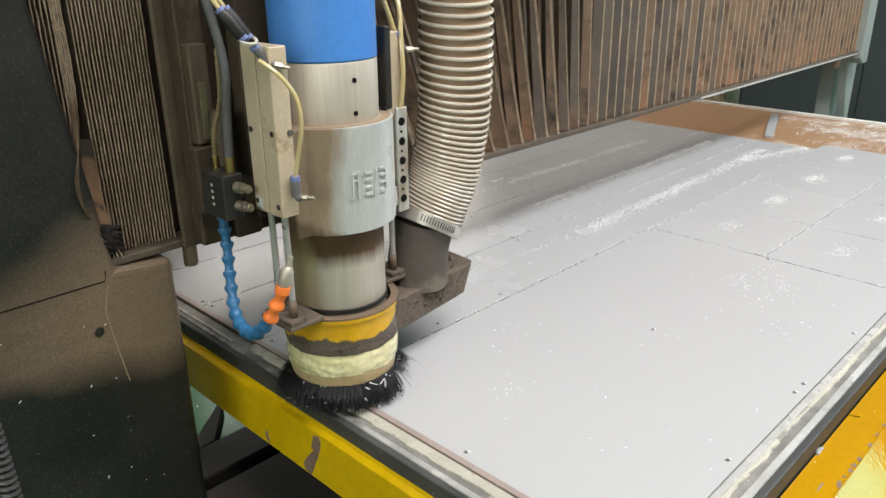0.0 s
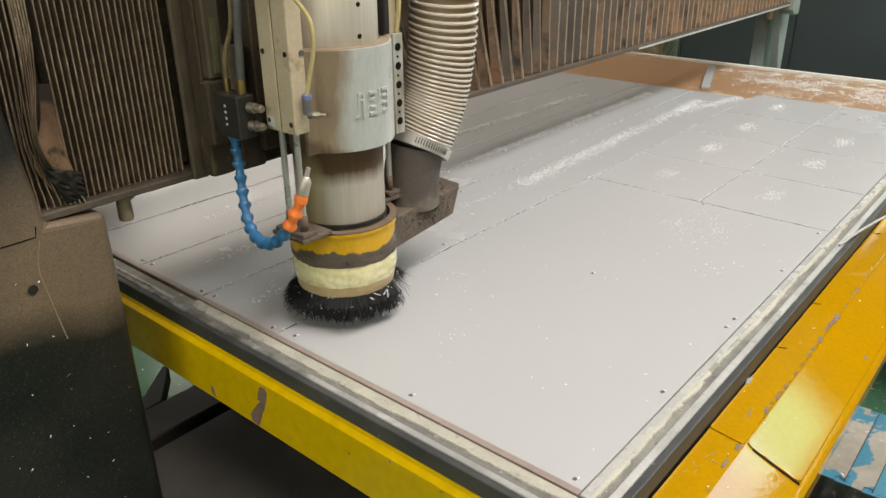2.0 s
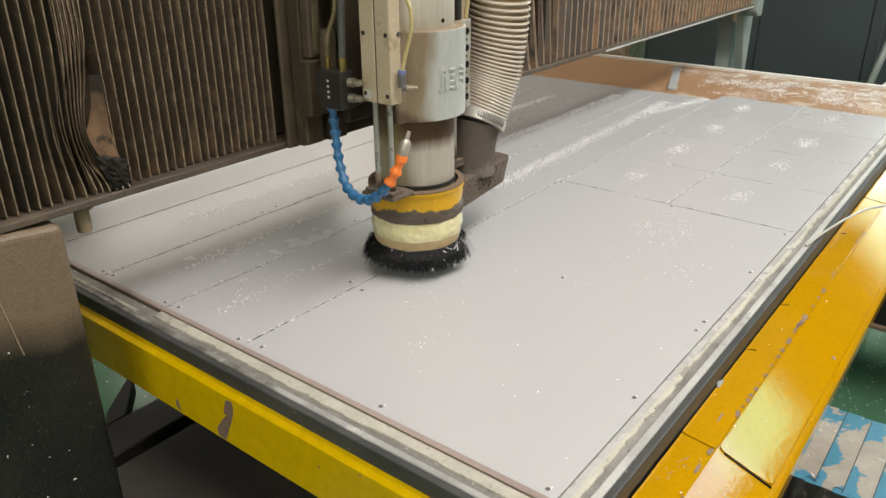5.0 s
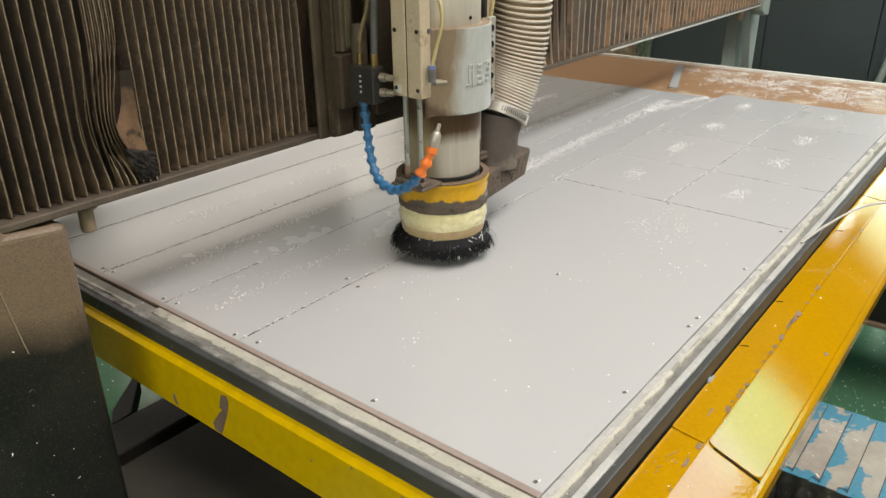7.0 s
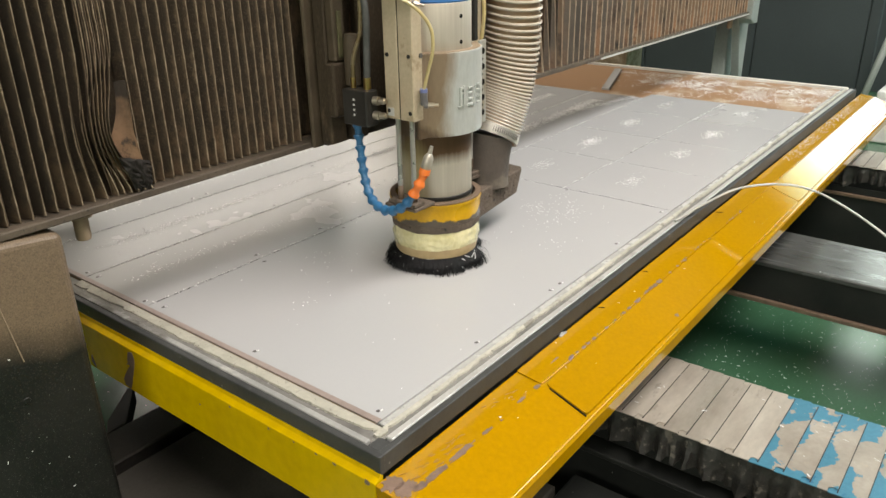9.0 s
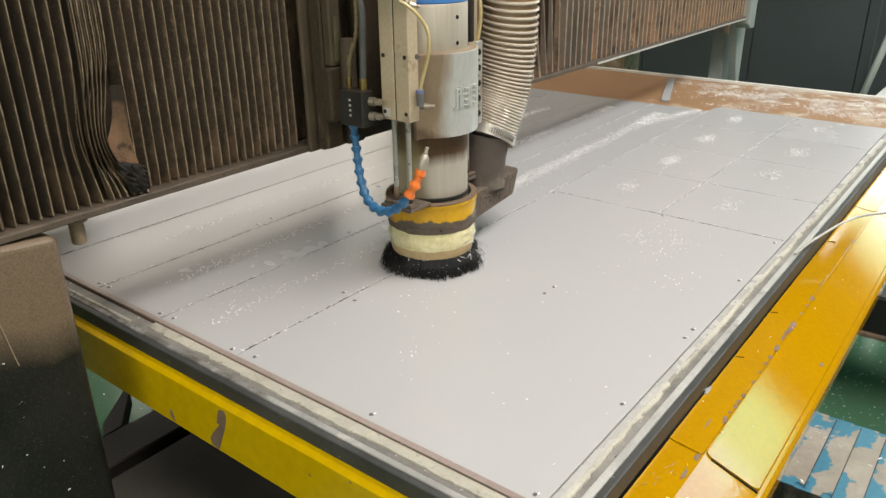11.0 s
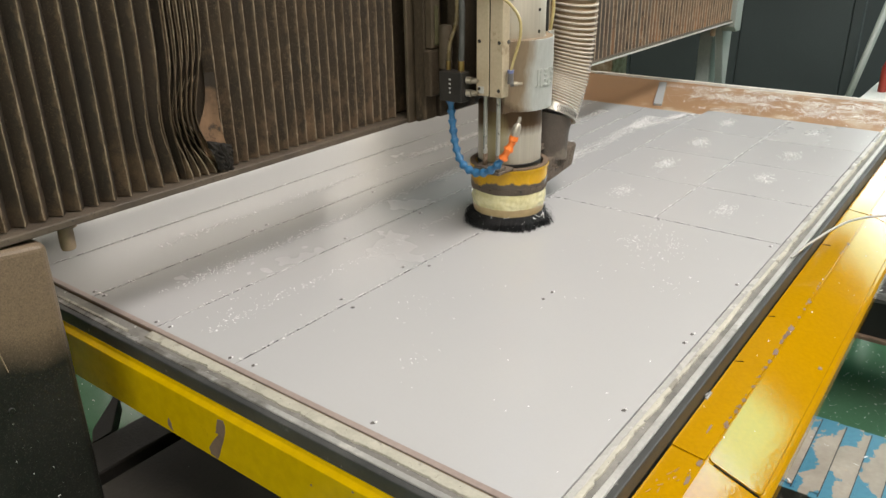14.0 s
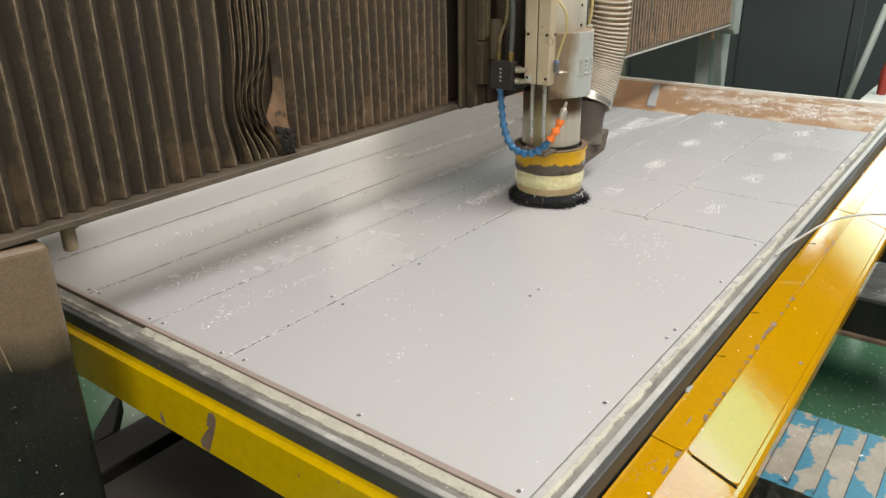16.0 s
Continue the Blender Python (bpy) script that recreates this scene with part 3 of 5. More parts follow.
def bead(axis, a, b, inner, outer, rough, seed):
    """A flat, smeared strip of sealant with a ragged outer edge and bitten places."""
    rnd = random.Random(seed)
    bm = bmesh.new()
    n = int((b - a) / 0.004)
    rows, bite = [], 0.0
    for i in range(n + 1):
        s = a + (b - a) * i / n
        bite = bite * 0.72 + (rnd.uniform(0.8, 2.2) * rough if rnd.random() < 0.035 else 0.0)
        slow = noise.noise(Vector((s * 9, seed, 0.5))) * 1.3 + noise.noise(Vector((s * 45, seed, 3.5))) * 0.8
        away = rough * (slow * 0.7 + rnd.uniform(-0.28, 0.28)) + bite
        o = outer + min(abs(outer - inner) * 0.8, away)
        sag = 0.0006 * noise.noise(Vector((s * 30, 7.0, seed)))
        row = []
        for q, z in ((0.0, -0.03), (0.0, -0.0012), (0.4, -0.0011 + sag), (0.75, -0.0016 + sag), (0.94, -0.0026 + sag + rnd.uniform(-0.0004, 0.0004)), (1.0, -0.0060), (1.0, -0.03)):
            p = inner + (o - inner) * q
            row.append(bm.verts.new((p, s, z) if axis == "y" else (s, p, z)))
        rows.append(row)
    for u, v in zip(rows, rows[1:]):
        for k in range(6):
            bm.faces.new((u[k], u[k + 1], v[k + 1], v[k])).smooth = k in (1, 2, 3)
    bm.faces.new(rows[0])
    bm.faces.new(rows[-1])
    bmesh.ops.recalc_face_normals(bm, faces=bm.faces[:])
    return bm


part("underframe", box(-0.05, XE, -0.045, YE, -0.15, -0.03, 0.004), BLACK, TABLE)
part("spoilboard", box(-0.004, XE - 0.01, -0.004, YE, -0.029, -0.0085, 0.001), BOARD, TABLE, "brown fibre spoilboard powdered with chips")
part("sealant_bead", bead("y", -0.030, 0.86, -0.0105, -0.0300, 0.0036, 1), CREAM, TABLE, "crumbling cream sealant bead")
part("sealant_bead", bead("y", 0.905, YE, -0.0335, -0.0405, 0.0016, 6), CREAM, TABLE, "thin line of old sealant")
part("sealant_bead", bead("x", -0.0300, XE, -0.0178, -0.0258, 0.0026, 2), CREAM, TABLE, "crumbling cream sealant bead")
part("edge_strip", box(-0.0104, -0.0081, -0.0050, YE, -0.028, -0.0007, 0.0006), RUSTLIP, TABLE, "thin brown edge strip")
part("edge_tape", box(-0.0080, 0.0030, -0.0050, 1.30, 0.0002, 0.0006, 0.0), surf("mauve_edge_tape", (0.29, 0.232, 0.208), (0.345, 0.282, 0.255), 12, (0.35, 0.5), bump=0.05, second=(0.22, 0.17, 0.14), second_scale=20, second_at=0.66), TABLE, "faded mauve edge tape")
part("tape_backing", box(-0.0080, -0.0056, -0.0050, YE, -0.028, -0.0002, 0.0), GROOVE, TABLE)
part("edge_strip", box(-0.0050, XE, -0.0175, -0.0058, -0.028, -0.0008, 0.001), surf("milky_strip", (0.40, 0.395, 0.38), (0.47, 0.465, 0.45), 10, (0.2, 0.35), bump=0.05), TABLE, "milky plastic edge strip")
part("groove", box(-0.0422, -0.0105, -0.03, YE, -0.03, -0.006, 0.001), GROOVE, TABLE)
part("groove", box(-0.0425, XE, -0.0370, -0.0172, -0.0298, -0.0063, 0.001), GROOVE, TABLE)
part("metal_strip", box(-0.0540, -0.0424, -0.024, YE, -0.03, 0.0, 0.0015), STRIP, TABLE, "dull scuffed metal strip")
part("metal_strip", box(-0.024, XE, -0.0497, -0.0373, -0.03, 0.0, 0.0015), ALU, TABLE, "bright scuffed aluminium strip")
part("dark_edge", box(-0.0662, -0.0543, -0.0630, YE, -0.0302, -0.0012, 0.0022, 2), DARKEDGE, TABLE, "glossy dark frame edge")
part("dark_edge", box(-0.0658, XE + 0.005, -0.0628, -0.0500, -0.0350, -0.0014, 0.0022, 2), DARKEDGE, TABLE, "glossy dark frame edge")
part("corner_block", box(-0.0541, -0.0250, -0.0498, -0.0252, -0.03, -0.0042, 0.002), DARKEDGE, TABLE, "dark corner block")
part("far_edging", box(XE - 0.009, XE + 0.006, -0.03, YE, -0.03, 0.004, 0.002), WHITE, TABLE, "white edging strip")
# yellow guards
part("front_guard", prism([(-0.0600, -0.0305), (-0.0664, -0.0305), (-0.0682, -0.0368), (-0.0785, -0.0410), (-0.0785, -0.1430), (-0.0600, -0.1480)], "y", -0.0625, YE, 0.0012, 2), FRONTYEL, TABLE, "chipped yellow front beam, toned lemon for the light on it")
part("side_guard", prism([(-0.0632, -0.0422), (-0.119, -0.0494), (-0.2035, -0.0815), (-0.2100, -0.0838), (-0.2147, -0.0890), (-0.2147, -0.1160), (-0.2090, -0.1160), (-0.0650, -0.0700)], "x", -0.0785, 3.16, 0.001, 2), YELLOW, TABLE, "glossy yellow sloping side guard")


def guard_plate(outline, x0, x1, radius):
    """A sheet metal plate on the guard with rounded corners."""
    bm = prism(outline, "x", x0, x1)
    ends = [e for e in bm.edges if abs(e.verts[0].co.x - e.verts[1].co.x) < 1e-6 and (e.verts[0].co - e.verts[1].co).length < 0.012]
    bmesh.ops.bevel(bm, geom=ends, offset=radius, segments=4, affect="EDGES", profile=0.5)
    return smooth_rim(bm)


def smooth_rim(bm):
    rim = [e for e in bm.edges if len(e.link_faces) == 2 and e.calc_face_angle(0) > 1.0]
    bmesh.ops.bevel(bm, geom=rim, offset=0.0009, segments=2, affect="EDGES", profile=0.5)
    return bm


for x0, x1 in ((0.300, 1.612), (1.617, 2.70), (2.705, 3.15)):
    part("guard_plate", guard_plate([(-0.0634, -0.0394), (-0.1172, -0.0462), (-0.1172, -0.0488), (-0.0634, -0.0420)], x0 - 0.006, x1 - 0.006, 0.004), YELLOW, TABLE, "glossy yellow cover plate on the guard's flat")
    part("guard_plate", guard_plate([(-0.1200, -0.0466), (-0.2035, -0.0762), (-0.2035, -0.0812), (-0.1200, -0.0502)], x0, x1, 0.009), YELLOW, TABLE, "glossy yellow raised cover plate on the guard's slope")


# Raised black strip paints the shade at the slope plate's near end.
part("plate_gap", prism([(-0.1300, -0.0520), (-0.2035, -0.0786), (-0.2035, -0.0812), (-0.1300, -0.0536)], "x", 0.2972, 0.2996), PIT, TABLE)


def slope_z(y):
    return -0.0394 + (y + 0.0634) * 0.1265 if y > -0.1185 else -0.0466 + (y + 0.120) * 0.3545


def flake_on_slope(x, y, rx, ry, seed, name="paint_chip", mat=SCAR, turn=0.0):
    up = 0.0004 if x > 0.31 else -0.0022 if y > -0.1185 else -0.0034 - 0.0012 * min(1, (-0.1185 - y) / 0.08)
    ob = part(name, ragged(0, 0, rx, ry, 24, seed, rough=0.3, turn=turn), mat, TABLE)
    ob.location = (x, y, slope_z(y) + up)
    ob.rotation_euler = (math.atan(0.1265 if y > -0.1185 else 0.3545), 0, 0)


rc = random.Random(5)
for k in range(84):  # chipped paint along the crease
    x = rc.choice((0.02, 0.12, 0.45, 0.62, 0.7, 0.75, 0.8, 0.98, 1.1, 1.3)) + rc.uniform(-0.06, 0.06)
    s = rc.uniform(0.0007, 0.0022) * (2.2 if k % 7 == 0 else 1)
    flake_on_slope(x, -0.1145 + rc.uniform(-0.002, 0.002), s * 1.7, min(s * 0.8, 0.003), k)
for k, (x, y, rx, ry) in enumerate(((-0.060, -0.078, 0.017, 0.013), (-0.052, -0.100, 0.020, 0.012), (-0.036, -0.112, 0.014, 0.006), (-0.004, -0.1130, 0.026, 0.0055), (0.063, -0.1135, 0.028, 0.0050), (0.127, -0.1145, 0.009, 0.003),
                                   (0.30, -0.086, 0.006, 0.003), (0.76, -0.114, 0.012, 0.003), (0.721, -0.192, 0.006, 0.004), (0.235, -0.112, 0.012, 0.0025), (0.800, -0.1160, 0.011, 0.0050), (0.776, -0.1165, 0.008, 0.0038), (0.686, -0.1165, 0.010, 0.0045),
                                   (0.946, -0.1160, 0.008, 0.0036), (0.905, -0.1160, 0.005, 0.0026), (0.860, -0.1160, 0.005, 0.0026), (0.541, -0.1165, 0.006, 0.0025), (0.488, -0.1165, 0.007, 0.0032), (0.466, -0.1165, 0.005, 0.003), (0.619, -0.1165, 0.005, 0.003), (0.283, -0.113, 0.009, 0.004), (0.371, -0.097, 0.014, 0.0016))):
    flake_on_slope(x, y, rx, ry, 50 + k)
rw = random.Random(31)
for k in range(46):  # thin scuffs through the topcoat near the corner
    x = rw.choice((-0.035, 0.0, 0.03, 0.07, 0.20, 0.24)) + rw.gauss(0, 0.014)
    y = -0.094 + rw.gauss(0, 0.010)
    if -0.112 < y < -0.068:
        flake_on_slope(x, y, rw.uniform(0.0015, 0.0075), rw.uniform(0.0004, 0.0013), 400 + k, "paint_scuff", SCUFF, rw.uniform(-0.5, 0.2))


def face_scar(pts):
    """Bare metal where paint has come off the front beam: an outline of (y, z)."""
    rnd = random.Random(len(pts))
    out = []
    for (a, b), (u, v) in zip(pts, pts[1:] + pts[:1]):
        out.append((a, b))
        out.append(((a + u) / 2 + rnd.uniform(-0.0015, 0.0015), (b + v) / 2 + rnd.uniform(-0.0015, 0.0015)))
    part("paint_scar", prism(out, "x", -0.0791, -0.0784), SCAR, TABLE, "bare brown scar in the paint")


face_scar([(0.567, -0.047), (0.583, -0.050), (0.591, -0.071), (0.595, -0.082), (0.586, -0.083), (0.600, -0.098), (0.621, -0.125), (0.618, -0.138), (0.600, -0.1415), (0.586, -0.1135), (0.5667, -0.0705), (0.5645, -0.054)])
face_scar([(0.738, -0.111), (0.733, -0.120), (0.729, -0.1385), (0.739, -0.135), (0.743, -0.129)])
for k, (y, z, ry, rz) in enumerate(((0.02, -0.066, 0.004, 0.002), (0.06, -0.066, 0.003, 0.0015), (0.17, -0.068, 0.0025, 0.002), (-0.047, -0.066, 0.005, 0.005), (0.27, -0.068, 0.002, 0.002), (0.36, -0.10, 0.0022, 0.002), (0.11, -0.067, 0.002, 0.0015))):
    ob = part("paint_scar", ragged(0, 0, ry, rz, 22, 80 + k, rough=0.3), SCAR, TABLE)
    ob.location, ob.rotation_euler = (-0.0786, y, z + 0.022), (radians(90), 0, radians(-90))
for x, length in ((0.598, 0.016), (0.815, 0.014), (1.289, 0.020)):  # cracks that run in from the plate's edge
    part("crack", prism([(x - 0.0009, -0.0636), (x + 0.004, -0.0636 - 0.6 * length), (x + 0.009, -0.0636 - length), (x + 0.0052, -0.0636 - 0.6 * length), (x + 0.0006, -0.0636)], "z", -0.0472, -0.0393), PIT, TABLE)
part("clip", merge(box(0.444, 0.470, -0.0680, -0.0630, -0.046, -0.0370, 0.001), box(0.452, 0.464, -0.0628, -0.0570, -0.0400, -0.0370, 0.0008)), STRIP, TABLE, "pale metal clip")
for x in (0.16, 0.52, 0.9, 1.35, 1.9, 2.4):
    part("frame_hole", ragged(x, -0.0355, 0.004, 0.003, 10, int(x * 100)), HOLE, TABLE).location.z = -0.0055
part("plastic_tie", sweep(curve_points([(1.05, -0.045, 0.004), (1.15, -0.07, 0.02), (1.28, -0.13, 0.045), (1.36, -0.24, 0.05), (1.36, -0.36, 0.02), (1.33, -0.52, -0.06), (1.28, -0.66, -0.18), (1.26, -0.70, -0.246)], 8), 0.0030, 8),
     surf("milky_tube", (0.46, 0.455, 0.43), (0.54, 0.535, 0.51), 12, (0.2, 0.3), bump=0), TABLE, "thin milky plastic tube")

# ---------------------------------------------------------------- grey sheets on the table
ON_TABLE = []
gap = 0.0010


def sheet(x0, x1, y0, y1, label):
    bm = box(x0 + gap, x1 - gap, y0 + gap, y1 - gap, -0.008, 0.0, 0.0004)
    ob = part("pvc_sheet", bm, PVC)
    ob.location = (0, 0, ZP)
    tagged(ob, label, "plastic sheet", "cut sheets on the router table")
    ON_TABLE.append(ob)
    return ob


PANEL = sheet(-0.005, 1.128, -0.005, 0.632, "large matt grey plastic sheet with drilled corner holes")
XS = (1.128, 1.45, 1.775, 2.108, 2.45)
for a, b in zip(XS, XS[1:]):
    sheet(a, b, -0.005, 0.314, "square cut grey plastic panel with white chips")
    sheet(a, b, 0.314, 0.632, "square cut grey plastic panel with white chips")
YS = (0.632, 0.866, 1.096, 1.335, 1.60)
for a, b in zip(YS, YS[1:]):
    sheet(-0.005, 2.36, a, b, "long cut grey plastic strip strewn with white chips")

HOLES = [(0.016, 0.014), (0.278, 0.013), (0.540, 0.013), (0.579, 0.013), (0.843, 0.013), (1.10, 0.014), (0.018, 0.314), (0.583, 0.315), (1.118, 0.30), (0.02, 0.60), (0.012, 0.655),
         (0.30, 0.655), (0.5, 0.655), (0.018, 0.845), (0.014, 0.885), (0.55, 0.885), (0.8, 0.845), (0.018, 1.08), (0.016, 1.115), (0.45, 1.115), (0.50, 1.12), (0.86, 1.07), (1.05, 0.845), (1.112, 0.622)]
for k, (x, y) in enumerate(HOLES):
    ob = part("drill_hole", ragged(x, y, 0.0042, 0.0034, 12, 200 + k, 0.0004, 0.25), HOLE, PANEL)
    ob.location.z = 0.0001
    part("burr", ragged(x + 0.004, y - 0.003, 0.0028, 0.0014, 7, 300 + k, 0.0012, 0.4, k), CHIP, PANEL).location.z = 0.0003


def seam_nicks():
    """Torn edges along the cuts: short dark gaps between fuzzy white burrs."""
    rnd = random.Random(41)
    dark, pale = ([], []), ([], [])

    def dash(store, x, y, length, width, along_x, z):
        verts, faces = store
        n, i = 4, len(verts)
        for q in range(n + 1):
            s = (q / n - 0.5) * length
            w = width * (0.35 + 0.65 * math.sin(math.pi * (0.12 + 0.76 * q / n))) * rnd.uniform(0.7, 1.3)
            o = rnd.gauss(0, width * 0.2)
            for k in (-1, 1):
                verts.append((x + s, y + o + k * w / 2, z) if along_x else (x + o + k * w / 2, y + s, z))
        for q in range(n):
            faces.append((i + 2 * q, i + 2 * q + 1, i + 2 * q + 3, i + 2 * q + 2))

    def cut(x0, x1, y0, y1, share=0.72):
        along_x = x1 - x0 > y1 - y0
        a, b = (x0, x1) if along_x else (y0, y1)
        s = a + 0.01
        while s < b - 0.01:
            length = rnd.choice((0.003, 0.005, 0.008, 0.014, 0.022)) * rnd.uniform(0.7, 1.3)
            x, y = (s, y0) if along_x else (x0, s)
            clogged = along_x and s > 1.05
            if rnd.random() < (share * 0.25 if clogged else share):
                dash(dark, x, y, length, rnd.uniform(0.0014, 0.0030), along_x, 0.0003)
            if rnd.random() < (0.95 if clogged else 0.5):
                off = rnd.choice((-1, 1)) * rnd.uniform(0.002, 0.0035)
                dash(pale, x + (0 if along_x else off), y + (off if along_x else 0), length * 0.8, rnd.uniform(0.0012, 0.0022), along_x, 0.0008)
            s += length + rnd.choice((0.002, 0.004, 0.008, 0.016))
    for y in YS[:-1]:
        cut(0.0, 2.36, y, y)
    cut(1.128, 2.44, 0.314, 0.314, 0.5)
    for x in XS[:-1]:
        cut(x, x, 0.0, 0.632, 0.7 if x < 1.2 else 0.22)
    for name, (verts, faces), mat, label in (("seam_nick", dark, PIT, "dark nicks along the cuts"), ("seam_burr", pale, CHIP, "white burrs along the cuts")):
        me = bpy.data.meshes.new(name)
        me.from_pydata(verts, [], faces)
        me.materials.append(mat)
        ob = new(name, me)
        ob.parent = PANEL
        tagged(ob, label, kind="stuff")


seam_nicks()
# three holes that the drill makes under the brush
NEW_HOLES = []
for t, x, y in ((3.2, 0.287, 0.6105), (6.0, 0.541, 0.6105), (8.6, 0.545, 0.315)):
    ob = part("fresh_drill_hole", ragged(x, y, 0.0044, 0.0036, 12, int(t * 10), 0.0004, 0.25), HOLE)
    tagged(ob, "fresh dark drill hole in the grey sheet", "drill hole", "fresh drill holes")
    NEW_HOLES.append((ob, t))


def chips():
    """All loose shavings on the sheets and the bare board, as small curled shards."""
    rnd = random.Random(11)
    verts, faces = [], []

    def shard(x, y, z, s):
        a = rnd.uniform(0, 6.28)
        u, v = (math.cos(a) * s, math.sin(a) * s), (-math.sin(a) * s * rnd.uniform(0.25, 0.6), math.cos(a) * s * rnd.uniform(0.25, 0.6))
        h = s * rnd.uniform(0.2, 0.9)
        i = len(verts)
        verts.extend([(x - u[0] - v[0], y - u[1] - v[1], z), (x - u[0] + v[0], y - u[1] + v[1], z + 0.2 * h), (x + v[0], y + v[1], z + h), (x - v[0], y - v[1], z + 0.8 * h),
                      (x + u[0] + v[0], y + u[1] + v[1], z + 0.1 * h), (x + u[0] - v[0], y + u[1] - v[1], z)])
        faces.extend([(i, i + 1, i + 2, i + 3), (i + 3, i + 2, i + 4, i + 5)])

    def pile(x, y, sx, sy, n, s=0.0026, lift=0.002, turn=0.0):
        for _ in range(int(n * 2.0)):
            u, v = rnd.gauss(0, sx), rnd.gauss(0, sy)
            shard(x + u * math.cos(turn) - v * math.sin(turn), y + u * math.sin(turn) + v * math.cos(turn), 0.0002 + rnd.uniform(0, lift), 0.66 * s * rnd.uniform(0.5, 1.4))

    def trail(x0, y0, x1, y1, n, spread, s=0.0026, lift=0.003):
        clump = [rnd.random() for _ in range(14)]
        for _ in range(int(n * 2.2)):
            t = rnd.choice(clump) + rnd.gauss(0, 0.05) if rnd.random() < 0.45 else rnd.random()
            t = min(max(t, 0), 1)
            shard(x0 + (x1 - x0) * t, y0 + (y1 - y0) * t + rnd.gauss(0, spread), 0.0002 + rnd.uniform(0, lift), 0.62 * s * rnd.uniform(0.5, 1.5))

    for x, y, n in ((1.928, 0.483, 150), (1.607, 0.479, 170), (1.929, 0.178, 110), (1.633, 0.174, 70), (1.282, 0.474, 50), (1.29, 0.182, 60), (2.279, 0.494, 110), (2.283, 0.192, 80)):
        pile(x, y, 0.028, 0.014, n, 0.0028, 0.004, 0.1)
    for x, y, n in ((0.937, 0.292, 26), (0.968, 0.191, 22), (1.02, 0.27, 12), (0.85, 0.21, 10), (0.38, 0.50, 10), (0.20, 0.37, 6), (0.74, 0.12, 8)):
        pile(x, y, 0.03, 0.025, n, 0.0026)
    trail(0.95, 0.752, 2.2, 0.768, 1700, 0.014, 0.0030, 0.005)
    trail(2.0, 0.755, 2.34, 0.66, 420, 0.014, 0.0034, 0.006)
    trail(1.05, 0.990, 2.2, 0.985, 1700, 0.010, 0.0029, 0.004)
    trail(1.2, 1.21, 2.05, 1.19, 1000, 0.010, 0.0030, 0.003)
    trail(0.05, 0.765, 0.95, 0.765, 130, 0.009, 0.0026)
    trail(0.10, 0.985, 1.05, 0.99, 270, 0.008, 0.0028, 0.004)
    trail(0.25, 1.215, 1.2, 1.21, 120, 0.008, 0.0028)
    pile(0.13, 0.79, 0.05, 0.04, 14)
    pile(0.24, 0.99, 0.05, 0.02, 30)
    for y in (0.632, 0.866, 1.096, 1.335):
        trail(0.02, y, 2.36, y, 260, 0.0030, 0.0022, 0.0015)
    for x in XS[:-1]:
        trail(x, 0.01, x + 0.0001, 0.62, 24, 0.0, 0.0016, 0.001)
    trail(1.128, 0.314, 2.44, 0.314, 70, 0.003, 0.0016, 0.001)
    for _ in range(230):
        shard(rnd.uniform(0.02, 2.4), rnd.uniform(0.01, 1.3), 0.0002, rnd.uniform(0.0008, 0.0022))
    # powdery litter on the bare board, in drifts
    for _ in range(30000):
        x, y = rnd.uniform(2.47, 3.015), rnd.uniform(0.0, 1.0)
        drift = noise.noise(Vector((x * 7, y * 9, 3.0))) + 0.6 * noise.noise(Vector((x * 26, y * 30, 5.0))) + 1.1 * min(0, 0.09 - abs(x - 2.78)) * 3 - 1.6 * max(0, y - 0.62)
        if drift + rnd.gauss(0, 0.28) > 0.0:
            shard(x, y, -0.0082 + rnd.uniform(0, 0.002), rnd.uniform(0.0010, 0.0030))
    for _ in range(48):  # on the yellow guard
        y = rnd.uniform(-0.19, -0.07)
        shard(rnd.uniform(0.0, 3.1) ** 1.0, y, slope_z(y) + 0.001, rnd.uniform(0.0008, 0.002))
    for _ in range(500):
        y = rnd.uniform(-0.105, -0.065)
        shard(rnd.uniform(1.9, 3.1), y, slope_z(y) + 0.001, rnd.uniform(0.001, 0.003))
    me = bpy.data.meshes.new("plastic_chips")
    me.from_pydata(verts, [], faces)
    me.materials.append(CHIP)
    ob = new("plastic_chips", me)
    ob.location.z = ZP
    tagged(ob, "loose white plastic shavings in trails and small piles", "shavings", kind="stuff")
    ON_TABLE.append(ob)
    strip = part("plastic_offcut", prism([(2.455, 0.835), (2.455, 0.872), (2.93, 1.04), (2.94, 1.005)], "z", -0.0084, 0.002, 0.0008), PVC)
    strip.location.z = ZP
    tagged(strip, "narrow grey plastic offcut lying on the brown board", "offcut")
    ON_TABLE.append(strip)


